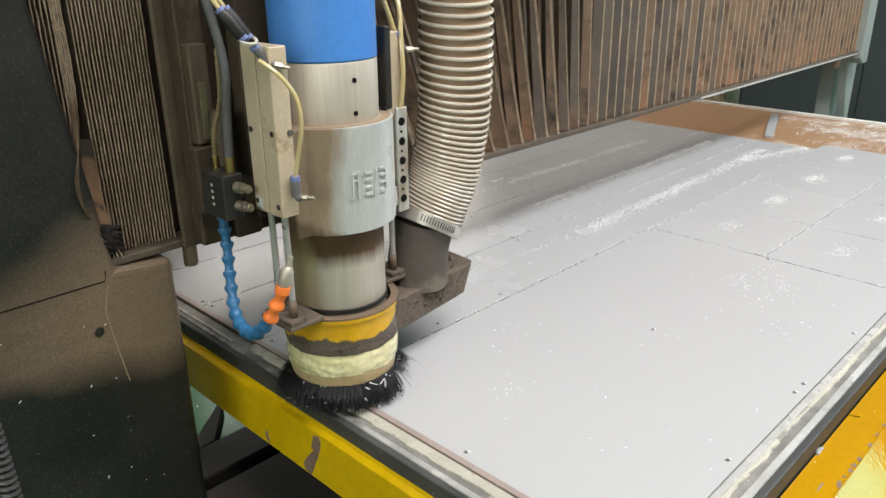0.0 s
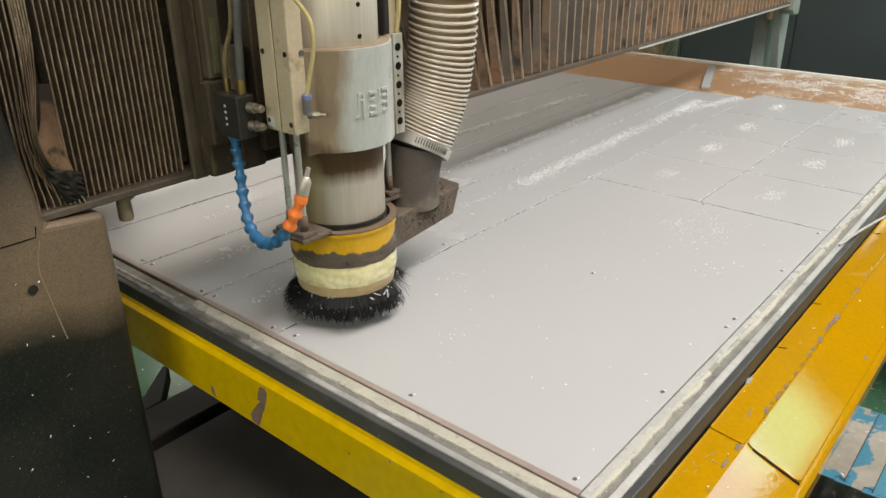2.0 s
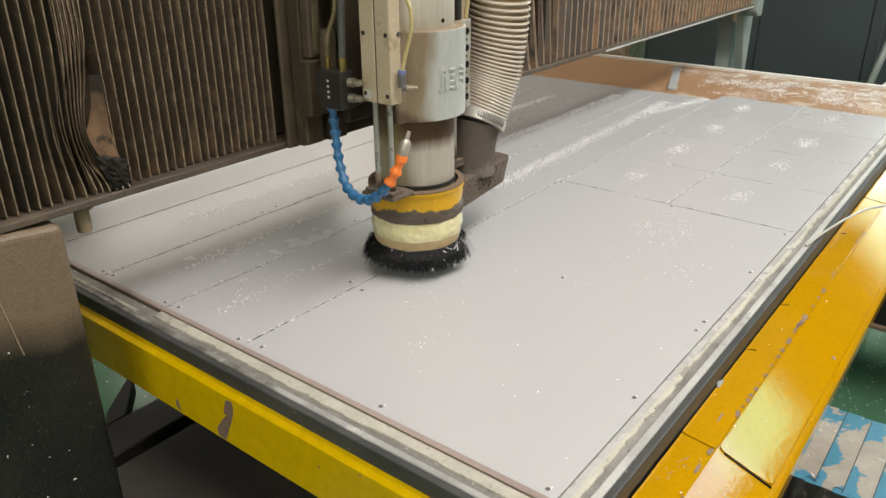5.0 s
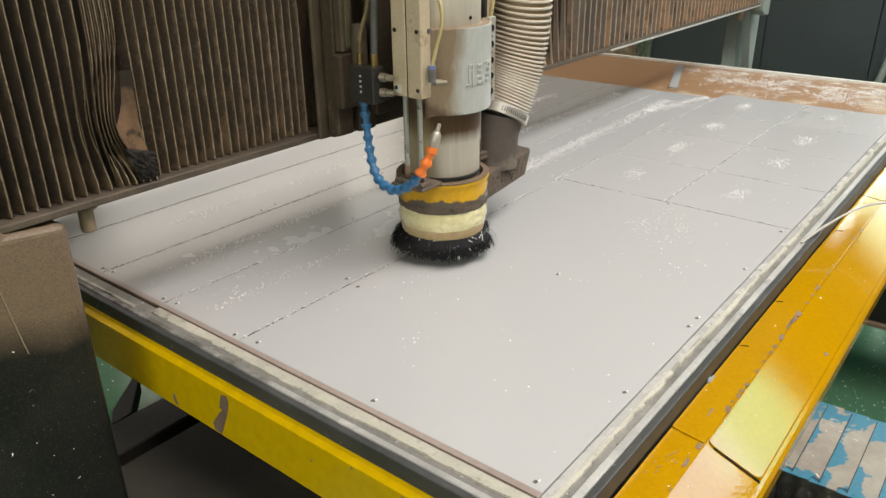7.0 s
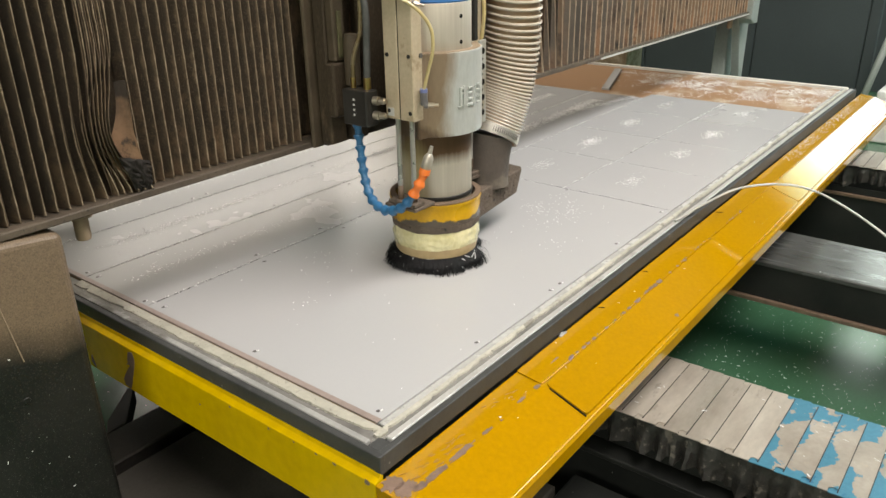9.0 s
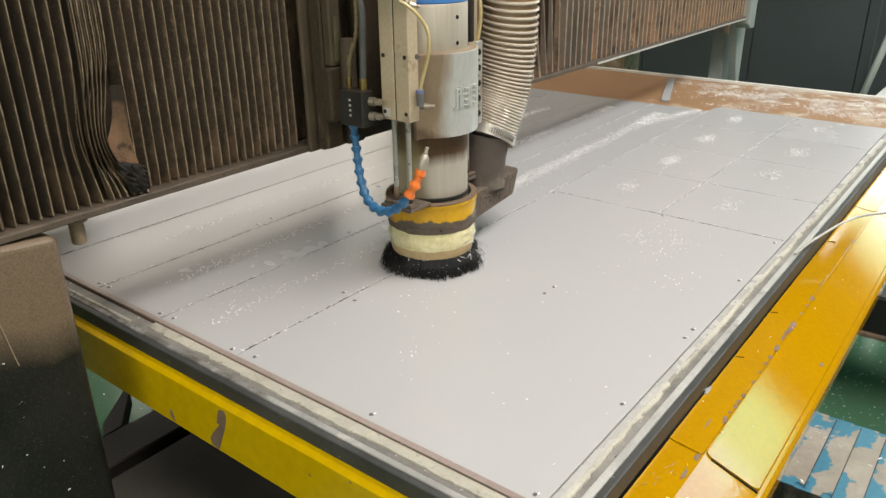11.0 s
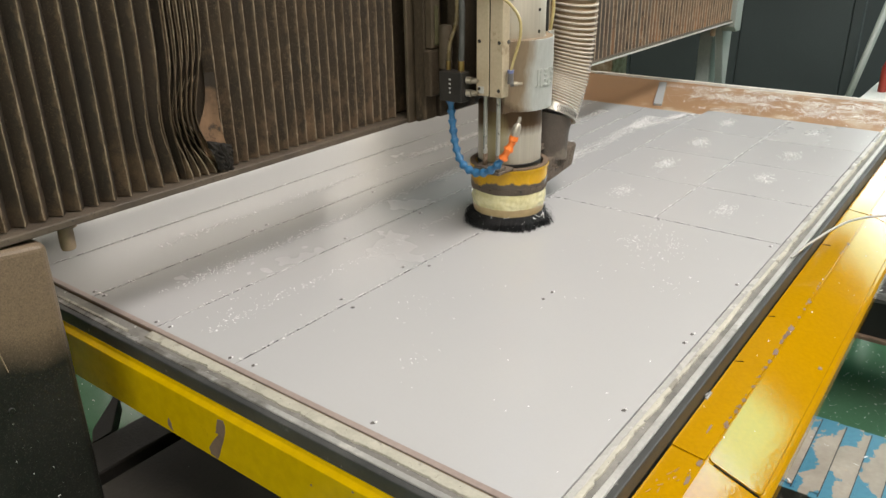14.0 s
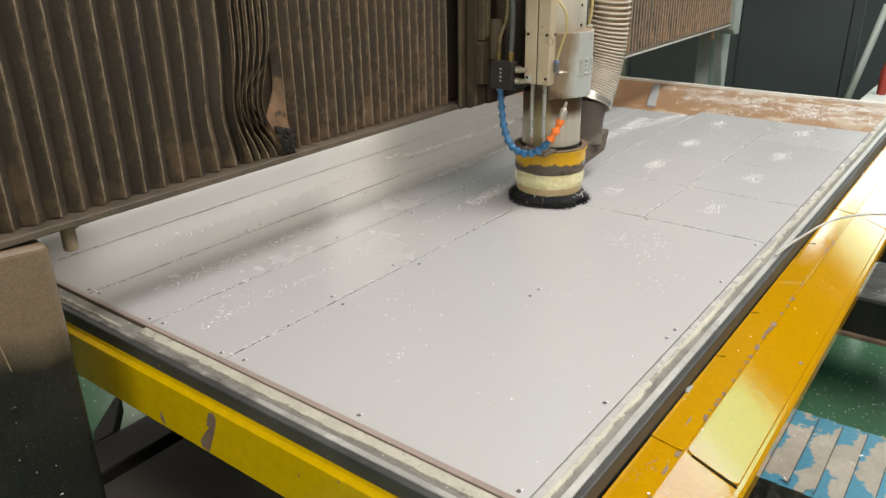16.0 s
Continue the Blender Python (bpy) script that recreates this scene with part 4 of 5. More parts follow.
def floor_chips():
    rnd = random.Random(77)
    verts, faces = [], []
    for _ in range(9000):
        x, y = (rnd.uniform(0.84, 2.70), rnd.uniform(-2.0, 0.9)) if rnd.random() < 0.85 else (rnd.uniform(-0.2, 1.4), rnd.uniform(1.2, 2.6))
        s, a = rnd.uniform(0.0012, 0.0048) * rnd.uniform(0.5, 1.0), rnd.uniform(0, 6.28)
        u, v = Vector((math.cos(a) * s, math.sin(a) * s, 0)), Vector((-math.sin(a), math.cos(a), 0.5)) * s * rnd.uniform(0.15, 0.4)
        c, i = Vector((x, y, 0.001)), len(verts)
        verts.extend([c - u - v * 0.3, c - u + v, c + u + v, c + u - v * 0.3])
        faces.append((i, i + 1, i + 2, i + 3))
    me = bpy.data.meshes.new("floor_shavings")
    me.from_pydata(verts, [], faces)
    me.materials.append(CHIP)
    tagged(new("floor_shavings", me), "pale plastic shavings scattered over the green floor", "shavings", kind="stuff")
    verts, faces = [], []
    for _ in range(160):
        x0, x1, z = rnd.choice(((0.572, 0.842, -0.244), (1.53, 1.80, -0.2495), (2.72, 2.98, -0.244)))
        s, a = rnd.uniform(0.0015, 0.005), rnd.uniform(0, 6.28)
        u, v = Vector((math.cos(a) * s, math.sin(a) * s, 0)), Vector((-math.sin(a), math.cos(a), 0.4)) * s * 0.35
        c, i = Vector((rnd.uniform(x0 + 0.01, x1 - 0.01), rnd.uniform(-1.3, 0.2), ZP + z)), len(verts)
        verts.extend([c - u - v * 0.3, c - u + v, c + u + v, c + u - v * 0.3])
        faces.append((i, i + 1, i + 2, i + 3))
    me = bpy.data.meshes.new("cover_shavings")
    me.from_pydata(verts, [], faces)
    me.materials.append(CHIP)
    tagged(new("cover_shavings", me), "curled white shavings lying on the way covers", "shavings", kind="stuff")


chips()
floor_chips()


# ---------------------------------------------------------------- gantry
GANTRY = tagged(empty("gantry", (0, 0, ZP)), "dusty gantry frame spanning the table on two legs", "gantry")
part("beam", box(-0.9, 3.36, 0.852, 1.18, 0.276, 1.15, 0.006), CARRIAGE, GANTRY)
# Unseen baffle on arms, added to shape what the sheets reflect.
part("rear_shield", box(-0.42, 1.20, 1.600, 1.612, 0.205, 0.62, 0.002), MILKY, GANTRY, "unseen milky baffle added to shape the sheets' reflections")
for x in (-0.36, 0.40, 1.12):
    part("shield_arm", box(x, x + 0.04, 1.181, 1.599, 0.56, 0.60, 0.002), CARRIAGE, GANTRY)
part("lower_rail", box(-0.42, 3.30, 0.806, 0.88, 0.262, 0.275, 0.002), RAIL, GANTRY, "dusty brown lower rail")
part("rail_edge", box(1.7, 3.26, 0.8025, 0.8058, 0.2615, 0.2680, 0.0008), ALU, GANTRY, "pale strip along the lower rail's edge")
part("top_rail", box(-0.42, 3.30, 0.806, 0.851, 1.10, 1.13, 0.002), RAIL, GANTRY)
for x in (-0.131, 3.1):
    part("stop_pin", merge(lathe([(0, 0.213), (0.011, 0.213), (0.0125, 0.217), (0.0125, 0.253), (0.0, 0.253)], 20, (x, 0.84, 0)), lathe([(0, 0.253), (0.02, 0.253), (0.02, 0.2615), (0, 0.2615)], 20, (x, 0.84, 0))), GRIME, GANTRY)
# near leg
part("near_leg", prism([(-0.95, -ZP + 0.001), (-0.181, -ZP + 0.001), (-0.181, 0.252), (-0.275, 0.262), (-0.288, 0.38), (-0.326, 0.66), (-0.39, 1.15), (-0.95, 1.15)], "y", 0.800, 1.15, 0.014, 4), LEGPAINT, GANTRY, "black near leg with a soft-edged brown band")
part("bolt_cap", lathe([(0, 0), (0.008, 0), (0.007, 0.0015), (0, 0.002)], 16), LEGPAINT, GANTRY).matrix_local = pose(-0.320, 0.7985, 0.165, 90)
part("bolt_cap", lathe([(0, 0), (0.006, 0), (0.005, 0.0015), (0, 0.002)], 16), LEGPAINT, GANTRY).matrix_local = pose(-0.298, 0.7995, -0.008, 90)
part("scratch", sweep(curve_points([(-0.293, 0.7994, 0.239), (-0.3005, 0.7994, 0.212), (-0.304, 0.7994, 0.188), (-0.299, 0.7994, 0.146), (-0.293, 0.7994, 0.102), (-0.287, 0.7994, 0.061)], 5), 0.0010, 6), GRIME, GANTRY, "pale scratch on the leg's brown band")
# Thin black line across the leg's front.
part("leg_seam", sweep([(-0.60, 0.7999, 0.2445), (-0.40, 0.7999, 0.245), (-0.297, 0.7999, 0.2455), (-0.2935, 0.7999, 0.262)], 0.0011, 6), PIT, GANTRY)
rl = random.Random(9)
bm_list = []
for k in range(40):
    x, z = rl.uniform(-0.55, -0.21), rl.uniform(-0.35, 0.2)
    a = rl.uniform(0, 3.1)
    s = rl.uniform(0.001, 0.005)
    bm_list.append(rod((x, 0.7985, z), (x + s * math.cos(a), 0.7985, z + s * math.sin(a)), 0.0008, 5))
tagged(part("stuck_chips", merge(*bm_list), CHIP, GANTRY), kind="stuff")
# far leg and end plate
part("end_plate", prism([(3.26, 0.24), (3.30, 0.215), (3.36, 0.215), (3.36, 1.15), (3.26, 1.15)], "y", 0.79, 0.86, 0.003), POSTM, GANTRY, "pale grey-green end plate")
part("far_leg", box(3.40, 3.60, 1.487, 1.76, -ZP + 0.001, 1.15, 0.006), BEIGE, GANTRY, "pale beige far leg")
part("far_crosshead", box(3.361, 3.60, 0.86, 1.76, 0.35, 1.15, 0.006), CARRIAGE, GANTRY)
part("far_gusset", prism([(3.30, 0.25), (3.46, 0.25), (3.46, -0.10), (3.42, -0.10)], "y", 0.86, 0.90, 0.003), POSTM, GANTRY)
part("far_leg", box(3.40, 3.52, 0.935, 1.005, -ZP + 0.001, 0.28, 0.006), POSTM, GANTRY, "pale grey-green post of the far leg")
coil = []
for k in range(720):
    a, s = k * 0.7, k / 720
    coil.append((-0.535 + 0.02 * s + 0.010 * math.cos(a), 0.60 + 0.010 * math.sin(a), 0.215 - 0.80 * s))
coil_ob = part("coiled_air_hose", sweep(coil, 0.0036, 6), surf("grey_coil", (0.035, 0.035, 0.035), (0.055, 0.055, 0.055), 20, (0.25, 0.4), bump=0.0))
coil_ob.location.z = ZP
tagged(coil_ob, "grey coiled plastic air hose hanging beside the near leg", "air hose")

# ---------------------------------------------------------------- pleated bellows of the gantry
# kinked place on the near bellows for a given place of the head
KINK = ((0.0, -0.283), (0.29, -0.178), (0.545, -0.025), (0.7055, 0.032), (1.135, 0.350), (1.3, 0.46))
NEAR_END, FAR_END = -0.40, 3.25
FOLDS = []  # (panel, run, index, side, width)


def kink_at(xs):
    for (a, u), (b, v) in zip(KINK, KINK[1:]):
        if xs <= b:
            return u + (v - u) * (xs - a) / (b - a)
    return KINK[-1][1]


def swing(z, bow, lean=0.0):
    """How far the tear pulls a pleat aside at a height: out a little above, in at the foot."""
    return lean * z + bow * (0.55 * math.exp(-(z / 0.050) ** 2) - 0.95 * math.exp(-((z - 0.12) / 0.07) ** 2))


def fold_panel(width, height, bow, side, seed, lean=0.0):
    """One half of a pleat: a stiff cloth strip; local x runs from valley to ridge. bow: how far its foot is pulled aside by the tear."""
    bm = bmesh.new()
    rnd = random.Random(seed)
    nz, nx = 30, 3
    grid = []
    for j in range(nz + 1):
        z = height * (j / nz) ** 1.6
        push = swing(z, bow, lean)
        row = []
        for i in range(nx + 1):
            u = i / nx
            row.append(bm.verts.new((width * u + push * (0.8 if side == 0 else -0.8), 0.0008 * math.sin(9.0 * z + seed) + rnd.uniform(-0.0003, 0.0003) + push * 0.6, z + (0.0015 * u * u if j == 0 else 0))))
        grid.append(row)
    for a, b in zip(grid, grid[1:]):
        for i in range(nx):
            bm.faces.new((a[i], a[i + 1], b[i + 1], b[i])).smooth = True
    bm.normal_update()
    bmesh.ops.solidify(bm, geom=bm.faces[:], thickness=0.0012)
    bmesh.ops.recalc_face_normals(bm, faces=bm.faces[:])
    return bm


def hem_line(width, height, bow, seed, lean=0.0, broad=1.0):
    rnd = random.Random(seed)
    pts = []
    for j in range(61):
        z = height * (j / 60) ** 1.3
        push = swing(z, bow, lean)
        pts.append((width + push * 0.8 + rnd.uniform(-0.0004, 0.0004), rnd.uniform(-0.0005, 0.0005) + push * 0.6, z + (0.001 if j == 0 else 0)))
    return sweep(pts, [(0.0009 if width < 0.03 else 0.0018 * broad) + rnd.uniform(-0.0003, 0.0006) for _ in pts], 5)


def mesh_of(name, bm, material):
    for e in bm.edges:
        if len(e.link_faces) == 2 and e.calc_face_angle(0) > 0.6:
            e.smooth = False
    me = bpy.data.meshes.new(name)
    bm.to_mesh(me)
    bm.free()
    me.materials.append(material)
    return me


def bellows(run, count, width, material, label, hem_mat, height, seed):
    base = [mesh_of("pleat", fold_panel(width, height, 0, 0, seed + v), material) for v in range(4)]
    greyer = [mesh_of("pleat", fold_panel(width, height, 0, 0, seed + v), BELLOWD) for v in range(4)] if run == "far" else None
    hems = [mesh_of("hem", hem_line(width, height, 0, seed + 40 + v), hem_mat) for v in range(4)]
    for k in range(count):
        bow = 0.052 * max(0, (k - 11) / 10) ** 1.6 if run == "near_left" else 0
        lean = -0.46 * max(0, 1 - k / 15) if run == "far" else 0  # the first pleats hang askew
        for side in (0, 1):
            me, hm = base[(k * 2 + side * 3) % 4], hems[k % 4]
            cloth = BELLOWD if greyer and k in (10, 12, 13, 15, 16, 17, 18, 19, 20, 22, 23, 24, 26, 28, 31) else material
            if cloth is BELLOWD:
                me = greyer[(k * 2 + side * 3) % 4]
            if bow or lean:
                me = mesh_of("pleat", fold_panel(width, height, bow, side, seed + k, lean), cloth)
                hm = mesh_of("hem", hem_line(width, height, bow, seed + k, lean, 2.0 if run == "far" and k < 12 else 1.0), hem_mat)
            ob = new("bellows_pleat", me)
            tagged(ob, label, "bellows", run + " bellows")
            if side == 0:
                h = new("fold_edge", hm)
                h.parent = ob
            FOLDS.append((ob, run, k, side, width, count))


bellows("near_left", 22, 0.0265, BELLOW, "stiff dusty black-brown bellows pleat with light painted towards its ridge", HEM, 0.80, 1)
bellows("near_right", 20, 0.0230, BELLOWR, "stiff dusty black-brown bellows pleat with light painted towards its ridge", HEM, 0.80, 7)
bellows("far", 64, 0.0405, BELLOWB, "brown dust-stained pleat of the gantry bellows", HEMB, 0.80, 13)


def kinked_piece():
    """The torn corner: a tan lining that shows, over a crumpled black scrap."""
    ob = tagged(empty("torn_bellows_corner", (0, 0.83, ZP)), "torn bellows corner with tan lining and crumpled black cloth", "torn cloth")

    def cloth(rows):
        bm = bmesh.new()
        grid = [[bm.verts.new(q) for q in row] for row in rows]
        for a, b in zip(grid, grid[1:]):
            for i in range(len(a) - 1):
                bm.faces.new((a[i], a[i + 1], b[i + 1], b[i])).smooth = True
        bm.normal_update()
        bmesh.ops.solidify(bm, geom=bm.faces[:], thickness=0.001)
        bmesh.ops.recalc_face_normals(bm, faces=bm.faces[:])
        return bm
    rows = []
    for j in range(29):
        t = j / 28
        z = 0.300 + 0.168 * t
        left = -0.012 - 0.030 * math.exp(-((z - 0.350) / 0.050) ** 2)
        right = 0.002 + 0.016 * max(0, 1 - t / 0.55) ** 1.3
        rows.append([(left + (right - left) * i / 10, -0.011 - 0.012 * i / 10 + 0.005 * math.sin(math.pi * i / 10) * (1.1 - t) + 0.004 * noise.noise(Vector((i * 0.5, t * 6, 2.0))) * (1 - t),
                      z - 0.022 * i / 10 * (1 - t)) for i in range(11)])
    part("tan_lining", cloth(rows), TAN, ob, "exposed tan cloth lining")
    rows = []
    for j in range(27):
        v = j / 26
        row = []
        for i in range(27):
            u = i / 26
            x = (-0.034 + 0.056 * u) * (1 - v) + (-0.014 + 0.032 * u) * v
            z = (0.345 - 0.020 * u) * (1 - v) + (0.2815 - 0.007 * u) * v
            fold = abs(noise.noise(Vector((u * 2.0 + 2 * v, v * 4.0 - 2.5 * u, 4.0)))) + 0.25 * abs(noise.noise(Vector((u * 6, v * 6, 7.0))))
            row.append((x + 0.003 * noise.noise(Vector((v * 7, u * 4, 1.0))), -0.024 - 0.010 * math.sin(math.pi * min(1, u * 0.8 + 0.1)) * math.sin(math.pi * (0.15 + 0.8 * v)) + 0.010 * fold, z))
        rows.append(row)
    part("crushed_scrap", cloth(rows), TORNB, ob, "crumpled black cloth scrap")
    return ob


TORN = kinked_piece()


# ---------------------------------------------------------------- carriage on the gantry
CARR = tagged(empty("carriage", (0, 0, ZP)), "grimy black carriage plate riding along the gantry", "machine carriage")
YA = 0.6115  # the spindle's axis
part("back_plate", box(-0.147, 0.245, 0.785, 0.812, 0.262, 1.1, 0.004), CARRIAGE, CARR)
part("bellows_clamp", box(-0.180, -0.148, 0.792, 0.803, 0.264, 1.1, 0.003), CLAMP, CARR, "brown dusty clamping strip")
part("guide_rail", box(-0.165, -0.120, 0.752, 0.7845, 0.274, 1.1, 0.003), CARRIAGE, CARR)
part("slide_block", box(-0.172, -0.122, 0.728, 0.7515, 0.335, 0.445, 0.004), CARRIAGE, CARR)
part("sight_holder", box(-0.162, -0.130, 0.730, 0.7515, 0.447, 0.60, 0.003), CLAMP, CARR)
part("sight_glass", box(-0.153, -0.141, 0.7265, 0.7298, 0.455, 0.545, 0.001), SIGHT, CARR, "yellowed sight glass")
part("lower_stop", merge(box(-0.10, -0.05, 0.755, 0.7845, 0.270, 0.33, 0.003), box(-0.06, 0.2, 0.74, 0.7845, 0.30, 1.1, 0.003)), CARRIAGE, CARR)
part("pillar", lathe([(0, 0), (0.016, 0), (0.016, 0.09), (0.014, 0.1), (0, 0.1)], 20, (-0.130, 0.715, 0.40)), CLAMP, CARR, "dusty round pillar")

# ---------------------------------------------------------------- spindle head; its axis is local x = y = 0, local z = 0 is the sheet
HEAD = tagged(empty("spindle_head", (0, YA, ZP)), "router spindle head with dust hood, black brush and extraction hose", "router head")
part("nose", lathe([(0, 0.12), (0.074, 0.12), (0.0785, 0.125), (0.080, 0.130), (0.080, 0.31), (0, 0.31)], 64), STEEL, HEAD, "heat-tinted ground steel spindle nose")
part("nose_collar", lathe([(0.0808, 0.158), (0.0822, 0.159), (0.0822, 0.166), (0.0808, 0.167)], 64), BLACKPL, HEAD)
part("collet_nut", lathe([(0, 0.055), (0.018, 0.055), (0.024, 0.06), (0.024, 0.085), (0.03, 0.09), (0.03, 0.122), (0, 0.122)], 24), STEEL, HEAD)
part("cutter", lathe([(0, -0.004), (0.003, -0.004), (0.003, 0.056), (0, 0.056)], 10), CHROME, HEAD)
# clamp housing: round in front, straight sides behind
arc = [(0.102 * math.cos(a), 0.102 * math.sin(a)) for a in [math.pi + math.radians(32) + (math.pi - math.radians(52)) * k / 40 for k in range(41)]]
outline = [(-0.100, 0.006), (-0.104, -0.034), (-0.110, -0.046), (-0.107, -0.052)] + arc + [(0.1025, -0.030), (0.1025, -0.021), (0.097, -0.020), (0.097, 0.10)]
hb = prism(outline, "z", 0.302, 0.468, 0.0012, 2)
for f in hb.faces:
    f.smooth = abs(f.normal.z) < 0.3 and f.calc_center_median().y < -0.03
part("clamp_housing", hb, SILVER, HEAD, "satin silver clamp housing with brown stains")
part("housing_back", box(-0.09, 0.09, 0.095, 0.13, 0.31, 0.9, 0.003), CARRIAGE, HEAD)
part("motor_flange", lathe([(0, 0.468), (0.0805, 0.468), (0.0805, 0.556), (0.0795, 0.558), (0, 0.558)], 64), STEEL, HEAD, "ground steel motor flange")
part("motor", lathe([(0, 0.5585), (0.0792, 0.5585), (0.081, 0.561), (0.081, 0.95), (0, 0.95)], 64), BLUEP, HEAD, "blue painted motor body")


def on_wall(angle, z, r=0.0805):
    return Vector((r * math.cos(radians(angle)), r * math.sin(radians(angle)), z))


for z in (0.483, 0.532):
    d = on_wall(-96, 0) .normalized()
    p = on_wall(-96, z)
    part("set_screw_hole", rod(p - d * 0.004, p + d * 0.0006, 0.0040, 14), PIT, HEAD)


def raised(bars, z0):
    """Raised strokes of the cast maker's mark, as plain bars bent round the housing. Each bar: angle, height, width and height in mm, slant."""
    out = []
    for a, z, w, h, s in bars:
        n = 5
        r0, r1 = 0.1000, 0.1052
        bm = bmesh.new()
        lo, hi = [], []
        for k in range(n):
            for zz in (0, 1):
                ang = radians(a + (k / (n - 1) - 0.5) * math.degrees(w / 100) + s * (zz - 0.5))
                for r, tgt in ((r0, lo), (r1, hi)):
                    tgt.append(bm.verts.new((r * math.cos(ang), r * math.sin(ang), z0 + (z + (zz - 0.5) * h) / 1000)))
        for k in range(n - 1):
            i = 2 * k
            bm.faces.new((hi[i], hi[i + 2], hi[i + 3], hi[i + 1]))
            bm.faces.new((lo[i], hi[i], hi[i + 1], lo[i + 1])) if k == 0 else None
            bm.faces.new((lo[i], lo[i + 2], hi[i + 2], hi[i]))
            bm.faces.new((lo[i + 1], hi[i + 1], hi[i + 3], lo[i + 3]))
        i = 2 * (n - 1)
        bm.faces.new((lo[i], lo[i + 1], hi[i + 1], hi[i]))
        bmesh.ops.recalc_face_normals(bm, faces=bm.faces[:])
        out.append(bm)
    return merge(*out)


MARK = ((-109.5, 1, 3.2, 38, 0), (-111.5, -19, 5, 3.5, 0), (-104.5, 0, 3.6, 44, 0), (-106.8, 18, 9, 4, 0), (-106.8, 8, 8, 3.2, 0), (-94.8, 17, 13, 4, 0), (-94.8, 6, 10, 3.5, 0), (-94.8, -6, 10, 3.5, 0),
        (-94.8, -17, 13, 4, 0), (-87.6, 0, 3.4, 42, 3), (-78.6, 19, 14, 4, 0), (-78.6, 8, 11, 3.4, 0), (-78.6, -4, 11, 3.4, 0), (-78.6, -17, 12, 4, 0), (-74.4, 0, 3.0, 30, 0))
part("cast_mark", raised(MARK, 0.379), SILVER, HEAD, "raised cast maker's mark of plain strokes")
part("cast_ring", sweep([Vector((0.1015 * math.cos(radians(-62) + 0.05 * math.cos(q)), 0.1015 * math.sin(radians(-62) + 0.05 * math.cos(q)), 0.418 + 0.010 * math.sin(q))) for q in [k * 2 * math.pi / 20 for k in range(21)]], 0.0014, 6), SILVER, HEAD)

part("top_grime", prism([(0.0985 * math.cos(a), 0.0985 * math.sin(a)) for a in [math.pi * 1.15 + math.pi * 0.7 * k / 40 for k in range(41)]] + [(0.0825 * math.cos(a), 0.0825 * math.sin(a)) for a in [math.pi * 1.85 - math.pi * 0.7 * k / 40 for k in range(41)]], "z", 0.4682, 0.4688), GRIME, HEAD, "brown grime on the housing's top")
def rumple(bm, amount, scale, seed, slant=0.0):
    """Creases in a wrapped band: each point moves in or out from the axis."""
    for v in bm.verts:
        r = math.hypot(v.co.x, v.co.y)
        a = math.atan2(v.co.y, v.co.x)
        q = Vector((v.co.x * scale, v.co.y * scale, v.co.z * scale * 2.5 + slant * a))
        crease = 1 - abs(noise.noise(q + Vector((seed, 0, 0)))) * 3
        d = amount * (noise.noise(q * 0.4 + Vector((0, seed, 0))) * 1.2 + 0.7 * max(crease, -0.5))
        v.co.x, v.co.y = v.co.x * (r + d) / r, v.co.y * (r + d) / r
        v.co.z += amount * 1.2 * noise.noise(Vector((2.2 * math.cos(a), 2.2 * math.sin(a), seed)))
    return bm


# dust hood: round shell open above, with a long box to the extraction pipe
part("hood_shell", lathe([(0.090, 0.106), (0.0985, 0.106), (0.0985, 0.148), (0.1015, 0.149), (0.1015, 0.155), (0.0935, 0.1555), (0.0905, 0.149), (0.090, 0.106)], 72), HOODYEL, HEAD, "worn yellow paint under caked grime")
part("hood_lip", lathe([(0.088, 0.1552), (0.1005, 0.1552), (0.1005, 0.1585), (0.097, 0.1590), (0.088, 0.1590), (0.088, 0.1552)], 72), RUSTLIP, HEAD, "rusty top lip")
part("hood_skirt", rumple(lathe([(0.088, 0.090), (0.0965, 0.090), (0.0975, 0.094), (0.0978, 0.1055), (0.088, 0.1055), (0.088, 0.090)], 96), 0.0016, 90, 6), HOODDUST, HEAD)
duct = prism([(0.075, -0.062), (0.075, 0.075), (0.305, 0.062), (0.312, 0.050), (0.305, -0.030), (0.292, -0.040)], "z", 0.078, 0.140, 0.003, 2)
for v in duct.verts:
    if v.co.x > 0.2 and v.co.z < 0.1:
        v.co.z += 0.004
        v.co.x -= 0.020
part("hood_duct", duct, HOODDUST, HEAD, "dust-caked sheet metal duct")
rd = random.Random(21)
tagged(part("dust_lumps", merge(*[lathe([(0, -0.3 * s), (s, 0), (0.7 * s, 0.6 * s), (0, 0.8 * s)], 7, (x, y, z), s * 0.2, k) for k, (x, y, z, s) in enumerate(
    [(rd.uniform(0.09, 0.29), rd.uniform(-0.03, 0.05), 0.141, rd.uniform(0.002, 0.006)) for _ in range(70)] + [(0.0975 * math.cos(a), 0.0975 * math.sin(a), rd.uniform(0.093, 0.111), rd.uniform(0.0012, 0.003)) for a in [rd.uniform(3.4, 6.3) for _ in range(90)]] + [(x, -0.0625 + (x - 0.075) * 0.1, rd.uniform(0.085, 0.135), rd.uniform(0.001, 0.003)) for x in [rd.uniform(0.09, 0.27) for _ in range(90)]])]), HOODDUST, HEAD), kind="stuff")


